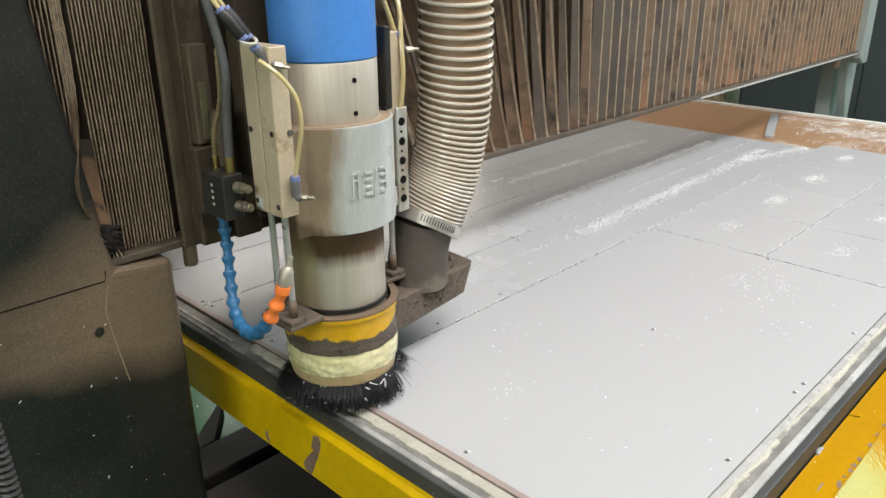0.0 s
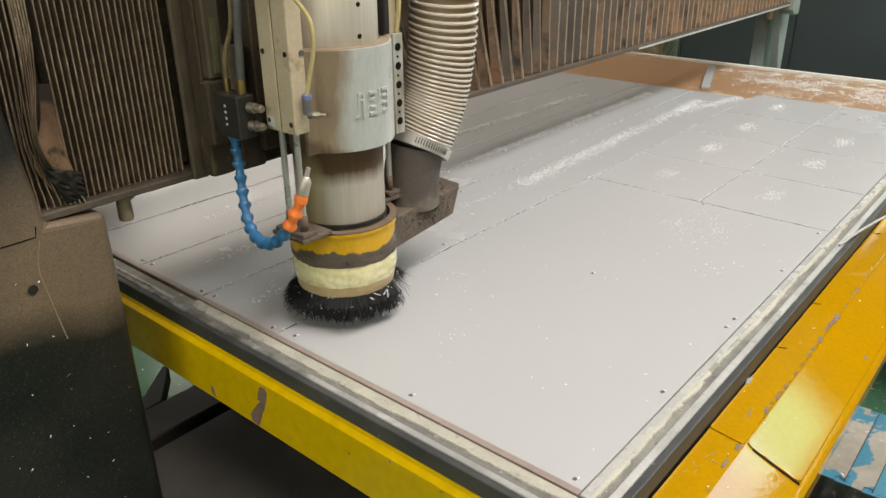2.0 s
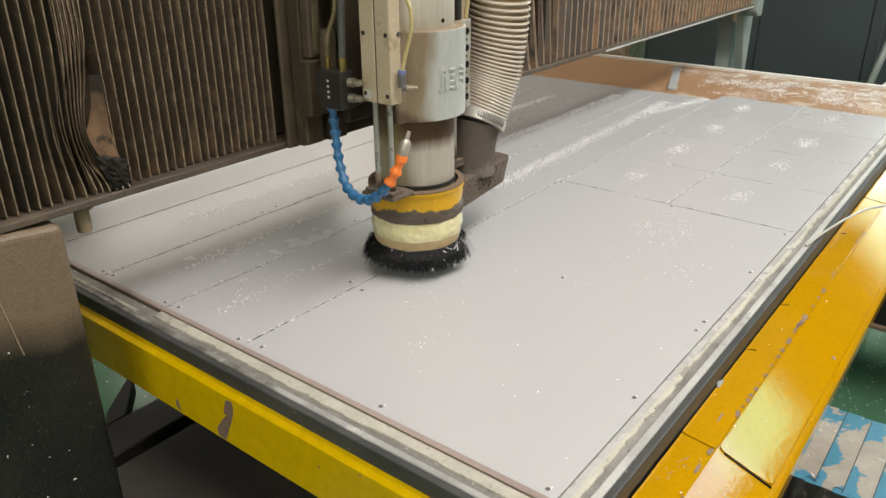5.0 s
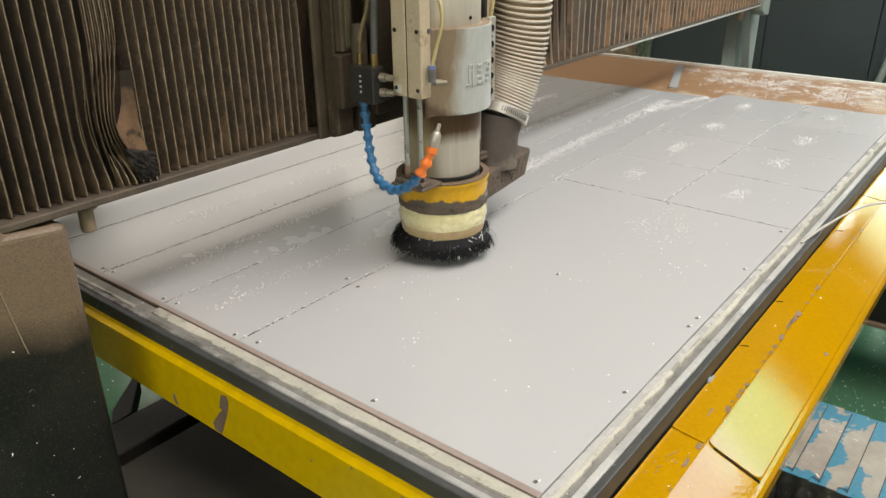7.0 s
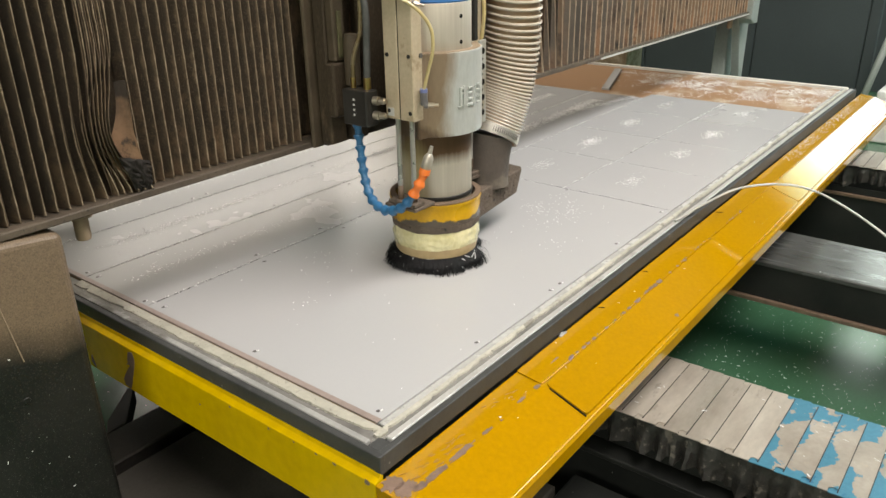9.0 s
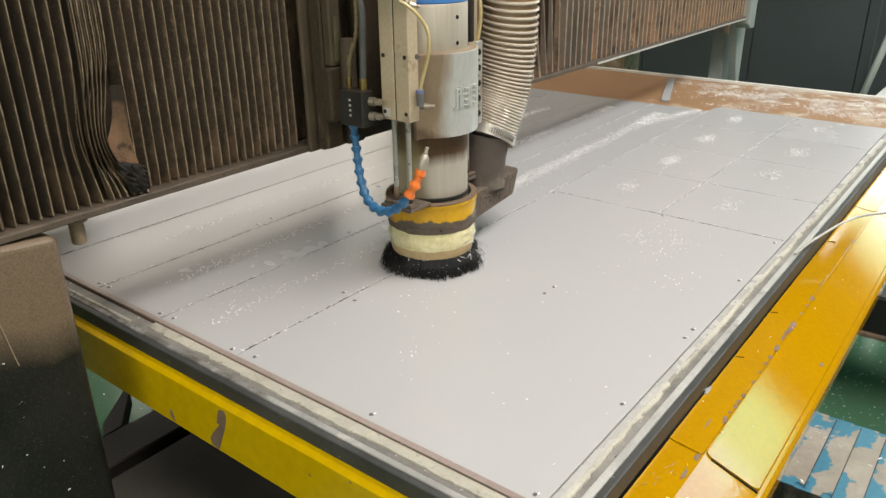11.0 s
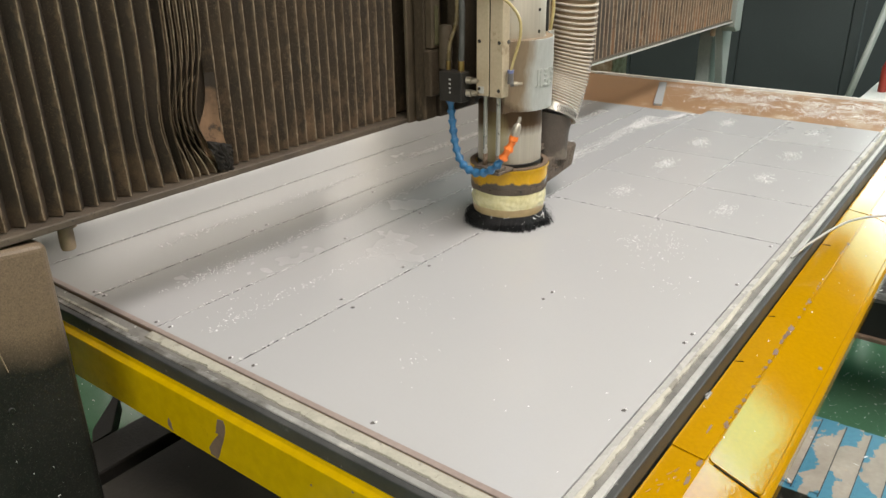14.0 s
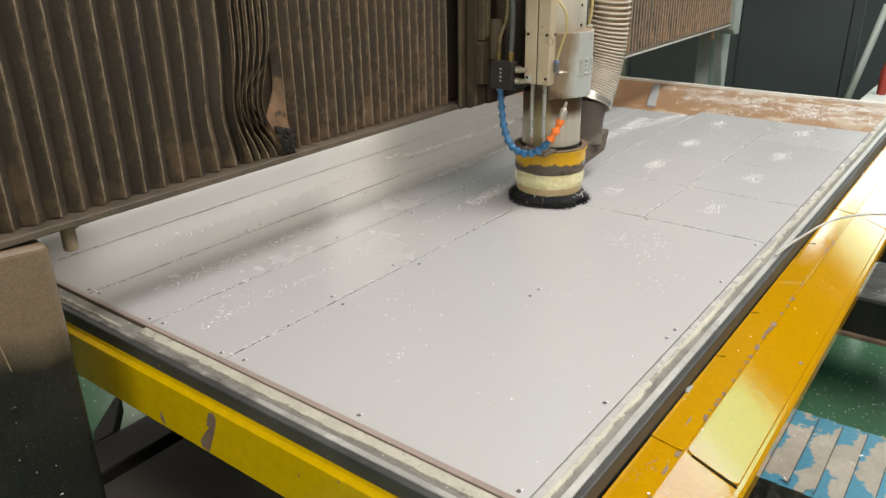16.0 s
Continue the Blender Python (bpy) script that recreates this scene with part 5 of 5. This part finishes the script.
band = [(0.086, 0.0495)] + [(0.0940 + 0.0026 * math.sin(math.pi * k / 12), 0.0495 + 0.042 * k / 12) for k in range(13)] + [(0.086, 0.0915)]
part("tape_wrap", rumple(lathe(band, 200), 0.0017, 120, 4, 2.0), TAPE, HEAD, "crinkled yellowed clear tape")
part("brown_tape_wrap", rumple(lathe([(0.082, 0.024), (0.0885, 0.024), (0.0910, 0.032), (0.0925, 0.042), (0.0932, 0.0495), (0.082, 0.0495)], 96), 0.0010, 60, 9), TAPEBROWN, HEAD, "brown adhesive tape")


def brush():
    """A skirt of bristles, splayed outwards, with a parting on one side."""
    rnd = random.Random(8)
    verts, faces = [], []
    for k in range(5200):
        a = rnd.uniform(0, 2 * math.pi)
        da = math.degrees(a) % 360
        if 298 < da < 326 and rnd.random() < 0.96:
            continue
        top = Vector((math.cos(a), math.sin(a), 0)) * rnd.uniform(0.074, 0.091)
        top.z = 0.030
        splay = rnd.uniform(0.004, 0.034) + 0.010 * math.sin(5 * a + 1.3 * math.sin(3 * a)) * rnd.random() + (0.012 * rnd.random() if 326 < da or da < 20 else 0)
        twist = a + rnd.gauss(0, 0.06) + (0.16 if 324 < da < 352 else 0) - (0.10 if 272 < da < 300 else 0) + 0.12 * noise.noise(Vector((math.cos(a) * 6, math.sin(a) * 6, 1.0)))
        r = top.xy.length + splay
        tip = Vector((r * math.cos(twist), r * math.sin(twist), -0.013 + rnd.uniform(0, 0.009) + (0.010 * rnd.random() if splay > 0.026 else 0)))
        mid = (top + tip) / 2 + Vector((math.cos(a), math.sin(a), 0.35)) * 0.006
        w = Vector((-math.sin(a), math.cos(a), 0)) * rnd.uniform(0.0005, 0.0010)
        o = Vector((math.cos(a), math.sin(a), 0)) * 0.0005
        i = len(verts)
        for q in (top, mid, tip):
            s = 1.0 if q is not tip else 0.5
            verts.extend([q - w * s, q + w * s, q + o * s])
        for j in (0, 3):
            for u, v in ((0, 1), (1, 2), (2, 0)):
                faces.append((i + j + u, i + j + v, i + j + 3 + v, i + j + 3 + u))
    me = bpy.data.meshes.new("brush_skirt")
    me.from_pydata(verts, [], faces)
    me.materials.append(BRISTLE)
    ob = new("brush_skirt", me)
    ob.parent = HEAD
    ob["label"] = "splayed black bristle skirt with stuck chips"
    vv, ff = [], []
    for k in range(120):
        a = rnd.uniform(0, 2 * math.pi)
        if 296 < math.degrees(a) < 322:
            continue
        r = rnd.uniform(0.094, 0.118)
        z = 0.024 - (r - 0.094) * 1.3 + rnd.uniform(0.0, 0.008)
        d = rnd.uniform(0.0012, 0.0045)
        c = Vector((r * math.cos(a), r * math.sin(a), z))
        u = Vector((rnd.uniform(-1, 1), rnd.uniform(-1, 1), rnd.uniform(-1.4, 1.4))).normalized() * d
        w = Vector((-math.sin(a), math.cos(a), 0.2)) * rnd.uniform(0.0005, 0.0012)
        i = len(vv)
        vv.extend([c - u - w, c - u + w, c + u + w, c + u - w])
        ff.append((i, i + 1, i + 2, i + 3))
    m2 = bpy.data.meshes.new("stuck_chips")
    m2.from_pydata(vv, [], ff)
    m2.materials.append(CHIP)
    o2 = new("stuck_chips", m2)
    o2.parent = HEAD
    tagged(o2, kind="stuff")
    core = part("bristle_root", lathe([(0.070, 0.0), (0.088, 0.0), (0.0895, 0.024), (0.070, 0.024)], 48), BRISTLE, HEAD)
    core["label"] = "dense bristle root"


brush()
part("thread_scrap", sweep(curve_points([(-0.02, -0.094, 0.03), (-0.004, -0.100, 0.022), (0.006, -0.102, 0.030), (0.004, -0.106, 0.016), (0.014, -0.101, 0.020), (0.018, -0.104, 0.008)], 6), 0.0007, 6), CHIP, HEAD)

# lift brackets, rods and air cylinders on both sides: centre x, front y, back y
for s, xc, y0, y1 in ((-1, -0.127, -0.065, 0.007), (1, 0.111, -0.034, 0.044)):
    part("lift_bracket", merge(box(*sorted((s * 0.080, xc + s * 0.018)), y0 + 0.002, y1 + 0.012, 0.1595, 0.167, 0.0015), box(xc - 0.016, xc + 0.016, y0 + 0.004, y1 + 0.004, 0.1672, 0.176, 0.0015)), HOODDUST, HEAD, "grimy steel lift bracket")
    ym = (y0 + y1) / 2
    blk = part("air_cylinder", merge(box(xc - 0.0145, xc + 0.0145, y0, ym - 0.0016, 0.346, 0.590, 0.002, 2), box(xc - 0.014, xc + 0.014, ym + 0.0016, y1, 0.346, 0.590, 0.002, 2)), BEIGE, HEAD, "beige twin-rod air cylinder")
    for y in (y0 + 0.018, y1 - 0.018):
        part("rod", rod((xc, y, 0.176), (xc, y, 0.348), 0.0052, 16), CHROME, HEAD, "chrome lift rod")
        part("rod_nut", rod((xc, y, 0.176), (xc, y, 0.205), 0.0068, 6), RUSTLIP, HEAD)
    part("slot_shadow", box(xc - 0.012, xc + 0.012, ym - 0.0016, ym + 0.0016, 0.347, 0.589, 0), PIT, blk)
    for z in (0.362, 0.470):
        for y in (y0 + 0.009, y1 - 0.009):
            part("cap_screw", rod((xc + s * 0.0135, y, z), (xc + s * 0.0155, y, z), 0.0042, 14), BLACKPL if s < 0 else NICKEL, blk)
    part("label_plate", box(*sorted((xc + s * 0.0147, xc + s * 0.0152)), y1 - 0.022, y1 - 0.006, 0.352, 0.368, 0), PALE, blk)
part("port_hole", rod((-0.118, -0.0675, 0.470), (-0.118, -0.065, 0.470), 0.0045, 12), HOLE, HEAD)
# Black box added to paint the shaded face of the right cylinder.
part("cylinder_bracket", box(0.0835, 0.0962, -0.047, 0.044, 0.471, 0.600, 0.002), BLACKPL, HEAD, "black plate painting the shaded face of the right cylinder")
# perforated side plate
pl = part("perforated_plate", box(0.1035, 0.1275, -0.046, -0.040, 0.292, 0.470, 0.001), SILVER, HEAD, "silver plate with a row of holes")
for k in range(5):
    part("hole", rod((0.114, -0.0440, 0.315 + 0.033 * k), (0.114, -0.0468, 0.315 + 0.033 * k), 0.0070, 18), PIT, pl)
    if k < 4:
        part("hole", rod((0.113, -0.0440, 0.3315 + 0.033 * k), (0.113, -0.0466, 0.3315 + 0.033 * k), 0.0024, 10), PIT, pl)


def elbow(at, up, out, parent=HEAD):
    """A push-in elbow: dark body, blue collar, nickel thread."""
    a = Vector(at)
    part("elbow_fitting", merge(rod(a, a + Vector(up) * 0.024, 0.0072), rod(a, a + Vector(out) * 0.008, 0.0068)), surf("smoke_plastic", (0.10, 0.095, 0.095), (0.16, 0.15, 0.15), 20, (0.3, 0.4), bump=0), parent)
    part("collar", rod(a + Vector(up) * 0.024, a + Vector(up) * 0.031, 0.0074), BLUECAP, parent)
    part("valve_screw", merge(rod(a + Vector(out) * 0.008, a + Vector(out) * 0.018, 0.0048, 6), rod(a + Vector(out) * 0.018, a + Vector(out) * 0.028, 0.0030)), NICKEL, parent)


elbow((-0.122, -0.075, 0.378), (0, 0, 1), (0.55, -0.83, 0))
elbow((-0.137, -0.058, 0.568), (-0.50, 0.36, 0.79), (0.75, -0.60, -0.28))
elbow((0.134, -0.030, 0.560), (-0.4, 0.1, 0.9), (0.75, -0.66, 0))
part("air_tube", sweep(curve_points([(-0.122, -0.075, 0.405), (-0.121, -0.085, 0.44), (-0.120, -0.097, 0.482), (-0.123, -0.097, 0.520), (-0.134, -0.084, 0.548), (-0.146, -0.066, 0.566), (-0.150, -0.055, 0.572)], 8), 0.0033, 10), AIRTUBE, HEAD, "yellowed clear air tube")
part("air_tube", sweep(curve_points([(0.124, -0.027, 0.585), (0.108, -0.02, 0.635), (0.09, 0.0, 0.70), (0.07, 0.02, 0.78)], 8), 0.0042, 10), AIRTUBE, HEAD, "yellowed clear air tube")
part("air_tube", sweep(curve_points([(0.122, -0.035, 0.46), (0.124, -0.042, 0.52), (0.128, -0.035, 0.58), (0.140, -0.02, 0.62), (0.146, 0.0, 0.66), (0.135, 0.02, 0.72)], 8), 0.0042, 10), AIRTUBE, HEAD, "yellowed clear air tube")
# a pair of tube joints tied together above the cylinder
for dx, dy in ((0.0, 0.0), (-0.012, -0.007)):
    a, w = Vector((-0.156 + dx, -0.040 + dy, 0.604)), Vector((-0.46, 0.34, 0.82)).normalized()
    part("tube_joint", sweep([a, a + w * 0.004, a + w * 0.018, a + w * 0.022, a + w * 0.036, a + w * 0.040], [0.0070, 0.0082, 0.0082, 0.0088, 0.0082, 0.0070], 14), BLACKPL, HEAD, "black tube joint")
    for q in (-0.005, 0.040):
        part("collar", rod(a + w * q, a + w * (q + 0.005), 0.0072), BLUECAP, HEAD)
    part("air_tube", sweep(curve_points([a + w * 0.045, a + w * 0.07 + Vector((0.004, 0, 0)), a + w * 0.11 + Vector((0.012, 0.004, 0.02)), a + w * 0.16 + Vector((0.010, 0.01, 0.06))], 6), 0.0033, 8), AIRTUBE, HEAD, "yellowed clear air tube")
part("cable_tie", sweep([Vector((-0.160, -0.048, 0.600)) + Vector((0.012 * math.cos(q), 0.010 * math.sin(q), 0.005 * math.sin(q))) for q in [k * math.pi / 8 for k in range(17)]], 0.0022, 6), CREAM, HEAD, "pale cable tie")

# coolant manifold with two knurled valves
mani = part("manifold", box(-0.186, -0.152, 0.018, 0.082, 0.333, 0.403, 0.002), BLACKPL, HEAD, "black valve manifold block")
for k in range(4):
    part("marking", box(-0.1864, -0.1859, 0.048, 0.053, 0.383 - 0.010 * k, 0.387 - 0.010 * k, 0), PALE, mani)
for z in (0.383, 0.354):
    part("valve_knob", merge(rod((-0.164, 0.018, z), (-0.161, 0.006, z), 0.0085, 18), rod((-0.1605, 0.005, z), (-0.158, -0.006, z), 0.0066, 12), rod((-0.158, -0.006, z), (-0.1575, -0.010, z), 0.004)), NICKEL, mani, "knurled nickel valve knob")
part("hose_barb", rod((-0.164, 0.070, 0.403), (-0.164, 0.070, 0.423), 0.0055), BRASS, mani, "brass hose barb")
part("hose_barb", rod((-0.1605, 0.036, 0.403), (-0.1605, 0.036, 0.425), 0.0075), BRASS, mani, "brass hose barb")
part("supply_tube", sweep(curve_points([(-0.164, 0.070, 0.42), (-0.162, 0.068, 0.46), (-0.152, 0.056, 0.51), (-0.150, 0.054, 0.58)], 8), 0.0042, 10), DULLTUBE, mani)
part("supply_tube", sweep(curve_points([(-0.1605, 0.036, 0.423), (-0.157, 0.036, 0.48), (-0.146, 0.046, 0.56), (-0.150, 0.075, 0.66), (-0.164, 0.10, 0.78)], 8), 0.0068, 12), GREYTUBE, mani, "grey-blue supply hose")

# jointed coolant hose
LOC = curve_points([(-0.168, 0.062, 0.333), (-0.170, 0.056, 0.285), (-0.179, 0.042, 0.236), (-0.192, 0.018, 0.200), (-0.204, -0.012, 0.185), (-0.210, -0.045, 0.181), (-0.213, -0.080, 0.193), (-0.211, -0.108, 0.218), (-0.206, -0.124, 0.245), (-0.199, -0.133, 0.268)], 10)
dist = [0.0]
for a, b in zip(LOC, LOC[1:]):
    dist.append(dist[-1] + (b - a).length)


def along(s):
    for i in range(len(LOC) - 1):
        if dist[i + 1] >= s:
            return LOC[i].lerp(LOC[i + 1], (s - dist[i]) / max(dist[i + 1] - dist[i], 1e-9))
    return LOC[-1]


def segment(a, b, k, mat, big=1.0):
    """One ball-and-socket link of the jointed hose."""
    d = b - a
    prof = [(0.00, 0.0072), (0.12, 0.0074), (0.30, 0.0070), (0.45, 0.0066), (0.60, 0.0078), (0.78, 0.0102), (0.92, 0.0106), (1.02, 0.0100), (1.04, 0.0080)]
    part("hose_link", sweep([a + d * q for q, _ in prof], [r * big for _, r in prof], 18), mat, HEAD, "")


links = 15
step = dist[-1] / links
for k in range(links):
    segment(along(k * step + step), along(k * step), k, LOCBLUE if k < links - 2 else ORANGE, 1.0 if k < links - 2 else 1.08)
part("hose_cap", rod((-0.168, 0.063, 0.328), (-0.168, 0.063, 0.337), 0.0095, 18), ORANGE, HEAD, "orange hose cap")
tip0 = Vector((-0.199, -0.133, 0.268))
d = Vector((0.015, -0.010, 0.058)).normalized()
part("jet_collar", rod(tip0 + d * 0.001, tip0 + d * 0.012, 0.0105, 18), ORANGE, HEAD, "orange jet collar")
part("jet_nozzle", sweep([tip0 + d * q for q in (0.012, 0.014, 0.034, 0.040, 0.042, 0.056)], [0.0085, 0.0095, 0.0095, 0.0065, 0.0042, 0.0034], 18), NOZZLE, HEAD, "grey jet nozzle")

# extraction hose: cuff on the duct, clamp band and ribbed hose that rises and leans back
HOSE = curve_points([(0.190, -0.018, 0.236), (0.211, -0.019, 0.272), (0.242, -0.020, 0.335), (0.265, -0.019, 0.42), (0.276, -0.016, 0.52), (0.281, -0.010, 0.66), (0.283, 0.0, 0.95)], 10)
part("duct_cuff", sweep([(0.176, -0.006, 0.132), (0.177, -0.008, 0.155), (0.180, -0.012, 0.200), (0.190, -0.016, 0.246)], [0.060, 0.057, 0.055, 0.055], 36), HOODPIPE, HEAD, "dark dusty duct cuff")
hd = [0.0]
for a, b in zip(HOSE, HOSE[1:]):
    hd.append(hd[-1] + (b - a).length)


def hose_at(s):
    for i in range(len(HOSE) - 1):
        if hd[i + 1] >= s:
            return HOSE[i].lerp(HOSE[i + 1], (s - hd[i]) / max(hd[i + 1] - hd[i], 1e-9))
    return HOSE[-1]


def hose_r(s):
    return 0.0605 + 0.0040 * min(1, s / 0.25)


hose = part("extraction_hose", sweep([hose_at(hd[-1] * k / 60) for k in range(61)], [hose_r(hd[-1] * k / 60) - 0.004 for k in range(61)], 40), HOSEB, HEAD, "translucent dusty extraction hose")
s = 0.02
while s < hd[-1] - 0.01:
    c = hose_at(s)
    w = (hose_at(s + 0.01) - hose_at(s - 0.01)).normalized()
    u = w.cross(Vector((0, 1, 0.1))).normalized()
    v = w.cross(u)
    r = hose_r(s)
    ring = [c + r * (math.cos(q) * u + math.sin(q) * v) - w * 0.012 * (math.cos(q) * u + math.sin(q) * v).dot(Vector((-0.5, -0.86, 0))) for q in [2 * math.pi * k / 40 for k in range(41)]]
    part("hose_rib", sweep(ring, 0.0024 + 0.0012 * min(1, s / 0.32), 8, False), HOSEW, hose)
    s += 0.0072 + 0.0108 * min(1, max(0, (s - 0.10) / 0.24))
c, w = hose_at(0.012), (hose_at(0.03) - hose_at(0.0)).normalized()
clamp = part("hose_clamp", sweep([c - w * 0.012, c - w * 0.0118, c + w * 0.0105, c + w * 0.0107], [0.0600, 0.0632, 0.0632, 0.0600], 48), BANDM, hose, "slotted steel hose clamp")
u = Vector((-0.45, -0.89, 0.0))
u = (u - w * u.dot(w)).normalized()
v = w.cross(u)
for k in range(14):
    q = (k - 7) * 0.085
    p0 = c + 0.0633 * (math.cos(q) * u + math.sin(q) * v)
    part("slot", rod(p0 - w * 0.006, p0 + w * 0.006, 0.0011, 5), HOLE, clamp)

# ---------------------------------------------------------------- beyond the machine
for k, (y0, y1) in enumerate(((0.44, 0.50), (0.505, 1.15), (1.155, 1.9), (1.905, 3.2))):
    ob = part("partition_panel", box(4.6, 4.66, y0, y1, 0.0, 1.07, 0.004), WALLD)
    tagged(ob, "dark green-grey sheet metal partition panel", "partition", "partition panels", kind="structure")
ob = part("partition_panel", box(6.2, 6.26, -3.0, 0.9, 0.0, 1.07, 0.004), WALLD)
tagged(ob, "dark green-grey sheet metal partition panel", "partition", "partition panels", kind="structure")
lean = part("leaning_post", sweep([(4.45, 0.486, 0.001), (4.45, 0.30, 0.89)], 0.022, 4), POSTM)
tagged(lean, "leaning pale grey-green steel post", "post")
ped = part("low_cabinet", box(4.55, 5.2, -0.3, 0.37, 0.0, 0.32, 0.01), WHITE)
tagged(ped, "pale low cabinet beyond the partition", "cabinet")
red = part("red_canister", lathe([(0, 0), (0.026, 0), (0.028, 0.008), (0.028, 0.15), (0.016, 0.18), (0.011, 0.20), (0, 0.20)], 24, (4.8, 0.285, 0.321)), REDM)
tagged(red, "dull red metal canister on the pale cabinet", "canister")


# ---------------------------------------------------------------- what moves
UNIT = 0.702
# seconds, way of the head along the gantry, lift
HEAD_WAY = ((0.0, 0.026, 0.026), (0.3, 0.026, 0.012), (0.5, 0.026, 0.009), (1.0, 0.026, 0.012), (1.3, 0.026, 0.040), (1.45, 0.026, 0.048), (1.6, 0.050, 0.048), (2.0, 0.232, 0.048), (2.35, 0.385, 0.048), (2.5, 0.405, 0.047),
            (2.65, 0.406, 0.040), (3.0, 0.406, 0.012), (3.5, 0.408, 0.010), (3.8, 0.406, 0.016), (4.0, 0.406, 0.031), (4.3, 0.41, 0.047), (4.5, 0.44, 0.047), (5.2, 0.74, 0.047), (5.5, 0.772, 0.045), (5.9, 0.773, 0.012), (6.3, 0.773, 0.005),
            (6.5, 0.770, 0.015), (6.8, 0.774, 0.040), (7.0, 0.775, 0.041), (7.5, 0.777, 0.039), (8.0, 0.777, 0.035), (8.2, 0.777, 0.022), (8.5, 0.777, -0.001), (9.2, 0.777, 0.0), (9.5, 0.777, 0.004), (9.8, 0.777, 0.040), (10.7, 0.777, 0.040),
            (11.1, 0.777, 0.005), (11.3, 0.779, 0.004), (11.5, 0.818, 0.004), (12.0, 0.906, 0.004), (12.5, 1.005, 0.003), (13.0, 1.102, 0.003), (13.5, 1.201, 0.003), (14.0, 1.300, 0.002), (14.5, 1.398, 0.002), (15.0, 1.495, 0.001),
            (15.5, 1.589, 0.001), (15.65, 1.614, 0.001), (16.0, 1.617, 0.001))
TABLE_WAY = ((0.0, 0.0), (6.88, 0.0), (7.0, 0.030), (7.25, 0.135), (7.5, 0.260), (7.75, 0.395), (7.85, 0.418), (8.0, 0.421), (9.3, 0.421), (9.7, 0.40), (10.2, 0.20), (10.7, 0.0), (11.1, 0.0), (11.3, -0.022), (11.42, -0.033),
             (15.6, -0.033), (15.75, -0.020), (16.0, 0.006))


def head_x(t):
    for (a, x, _), (b, y, _) in zip(HEAD_WAY, HEAD_WAY[1:]):
        if t <= b:
            return (x + (y - x) * (t - a) / (b - a)) * UNIT
    return HEAD_WAY[-1][1] * UNIT


def fold_pose(run, k, side, width, count, xs):
    """A pleat's two halves hinge at ridge and valley as the run is drawn out."""
    torn = kink_at(xs)
    a, b = {"near_left": (NEAR_END, torn - 0.004), "near_right": (torn + 0.004, xs - 0.178), "far": (xs + 0.245, FAR_END)}[run]
    b = max(b, a + 0.004 * count)
    # the last pleats before the tear stay crowded
    share = [0.45 if run == "near_left" and i >= count - 6 else 1.5 - 0.042 * i if run == "far" and i < 12 else 1.0 for i in range(count)]
    pitch = (b - a) * share[k] / sum(share)
    half = min(pitch / 2, width * 0.97)
    deep = math.sqrt(width * width - half * half)
    if share[k] < 1:  # folded flat against their neighbours
        deep = min(deep, 0.016)
    x0 = a + (b - a) * sum(share[:k]) / sum(share)
    foot = 0.2660 if run == "far" and k < 12 else 0.2765
    if side == 0:
        return pose(x0, 0.846, ZP + foot, 0, 0, -math.degrees(math.atan2(deep, half)))
    return pose(x0 + pitch, 0.846, ZP + foot, 0, 0, -math.degrees(math.atan2(deep, -half)))


def motions():
    walk(HEAD, [(t, pose(x * UNIT, YA, ZP + z * UNIT)) for t, x, z in HEAD_WAY])
    walk(CARR, [(t, pose(x * UNIT, 0, ZP)) for t, x, z in HEAD_WAY])
    table = [(t, pose(0, d * UNIT, ZP)) for t, d in TABLE_WAY]
    walk(TABLE, table)
    for ob in ON_TABLE:
        walk(ob, table)
    for ob, made in NEW_HOLES:
        rows = []
        for t in sorted({t for t, _ in TABLE_WAY} | {made - 0.2, made + 0.2}):
            d = next((u + (v - u) * (t - a) / (b - a) for (a, u), (b, v) in zip(TABLE_WAY, TABLE_WAY[1:]) if t <= b), TABLE_WAY[-1][1])
            rows.append((t, pose(0, d * UNIT, ZP + (-0.006 if t < made else 0.0001))))
        walk(ob, rows)
    for ob, k, count in COVER_PLATES:  # drawn out one by one from a stack under the table
        walk(ob, [(t, pose(0, min(-1.45 + 0.0465 * k, 0.14 + d * UNIT - 0.006 * (count - 1 - k)), ZP - 0.254 + 0.00008 * k, -2.6)) for t, d in TABLE_WAY])
    times = sorted({t for t, _, _ in HEAD_WAY if head_x(t) != 0})
    for ob, run, k, side, width, count in FOLDS:
        walk(ob, [(t, fold_pose(run, k, side, width, count, head_x(t))) for t in times])
    walk(TORN, [(t, pose(kink_at(head_x(t)), 0.833, ZP)) for t in times])


motions()
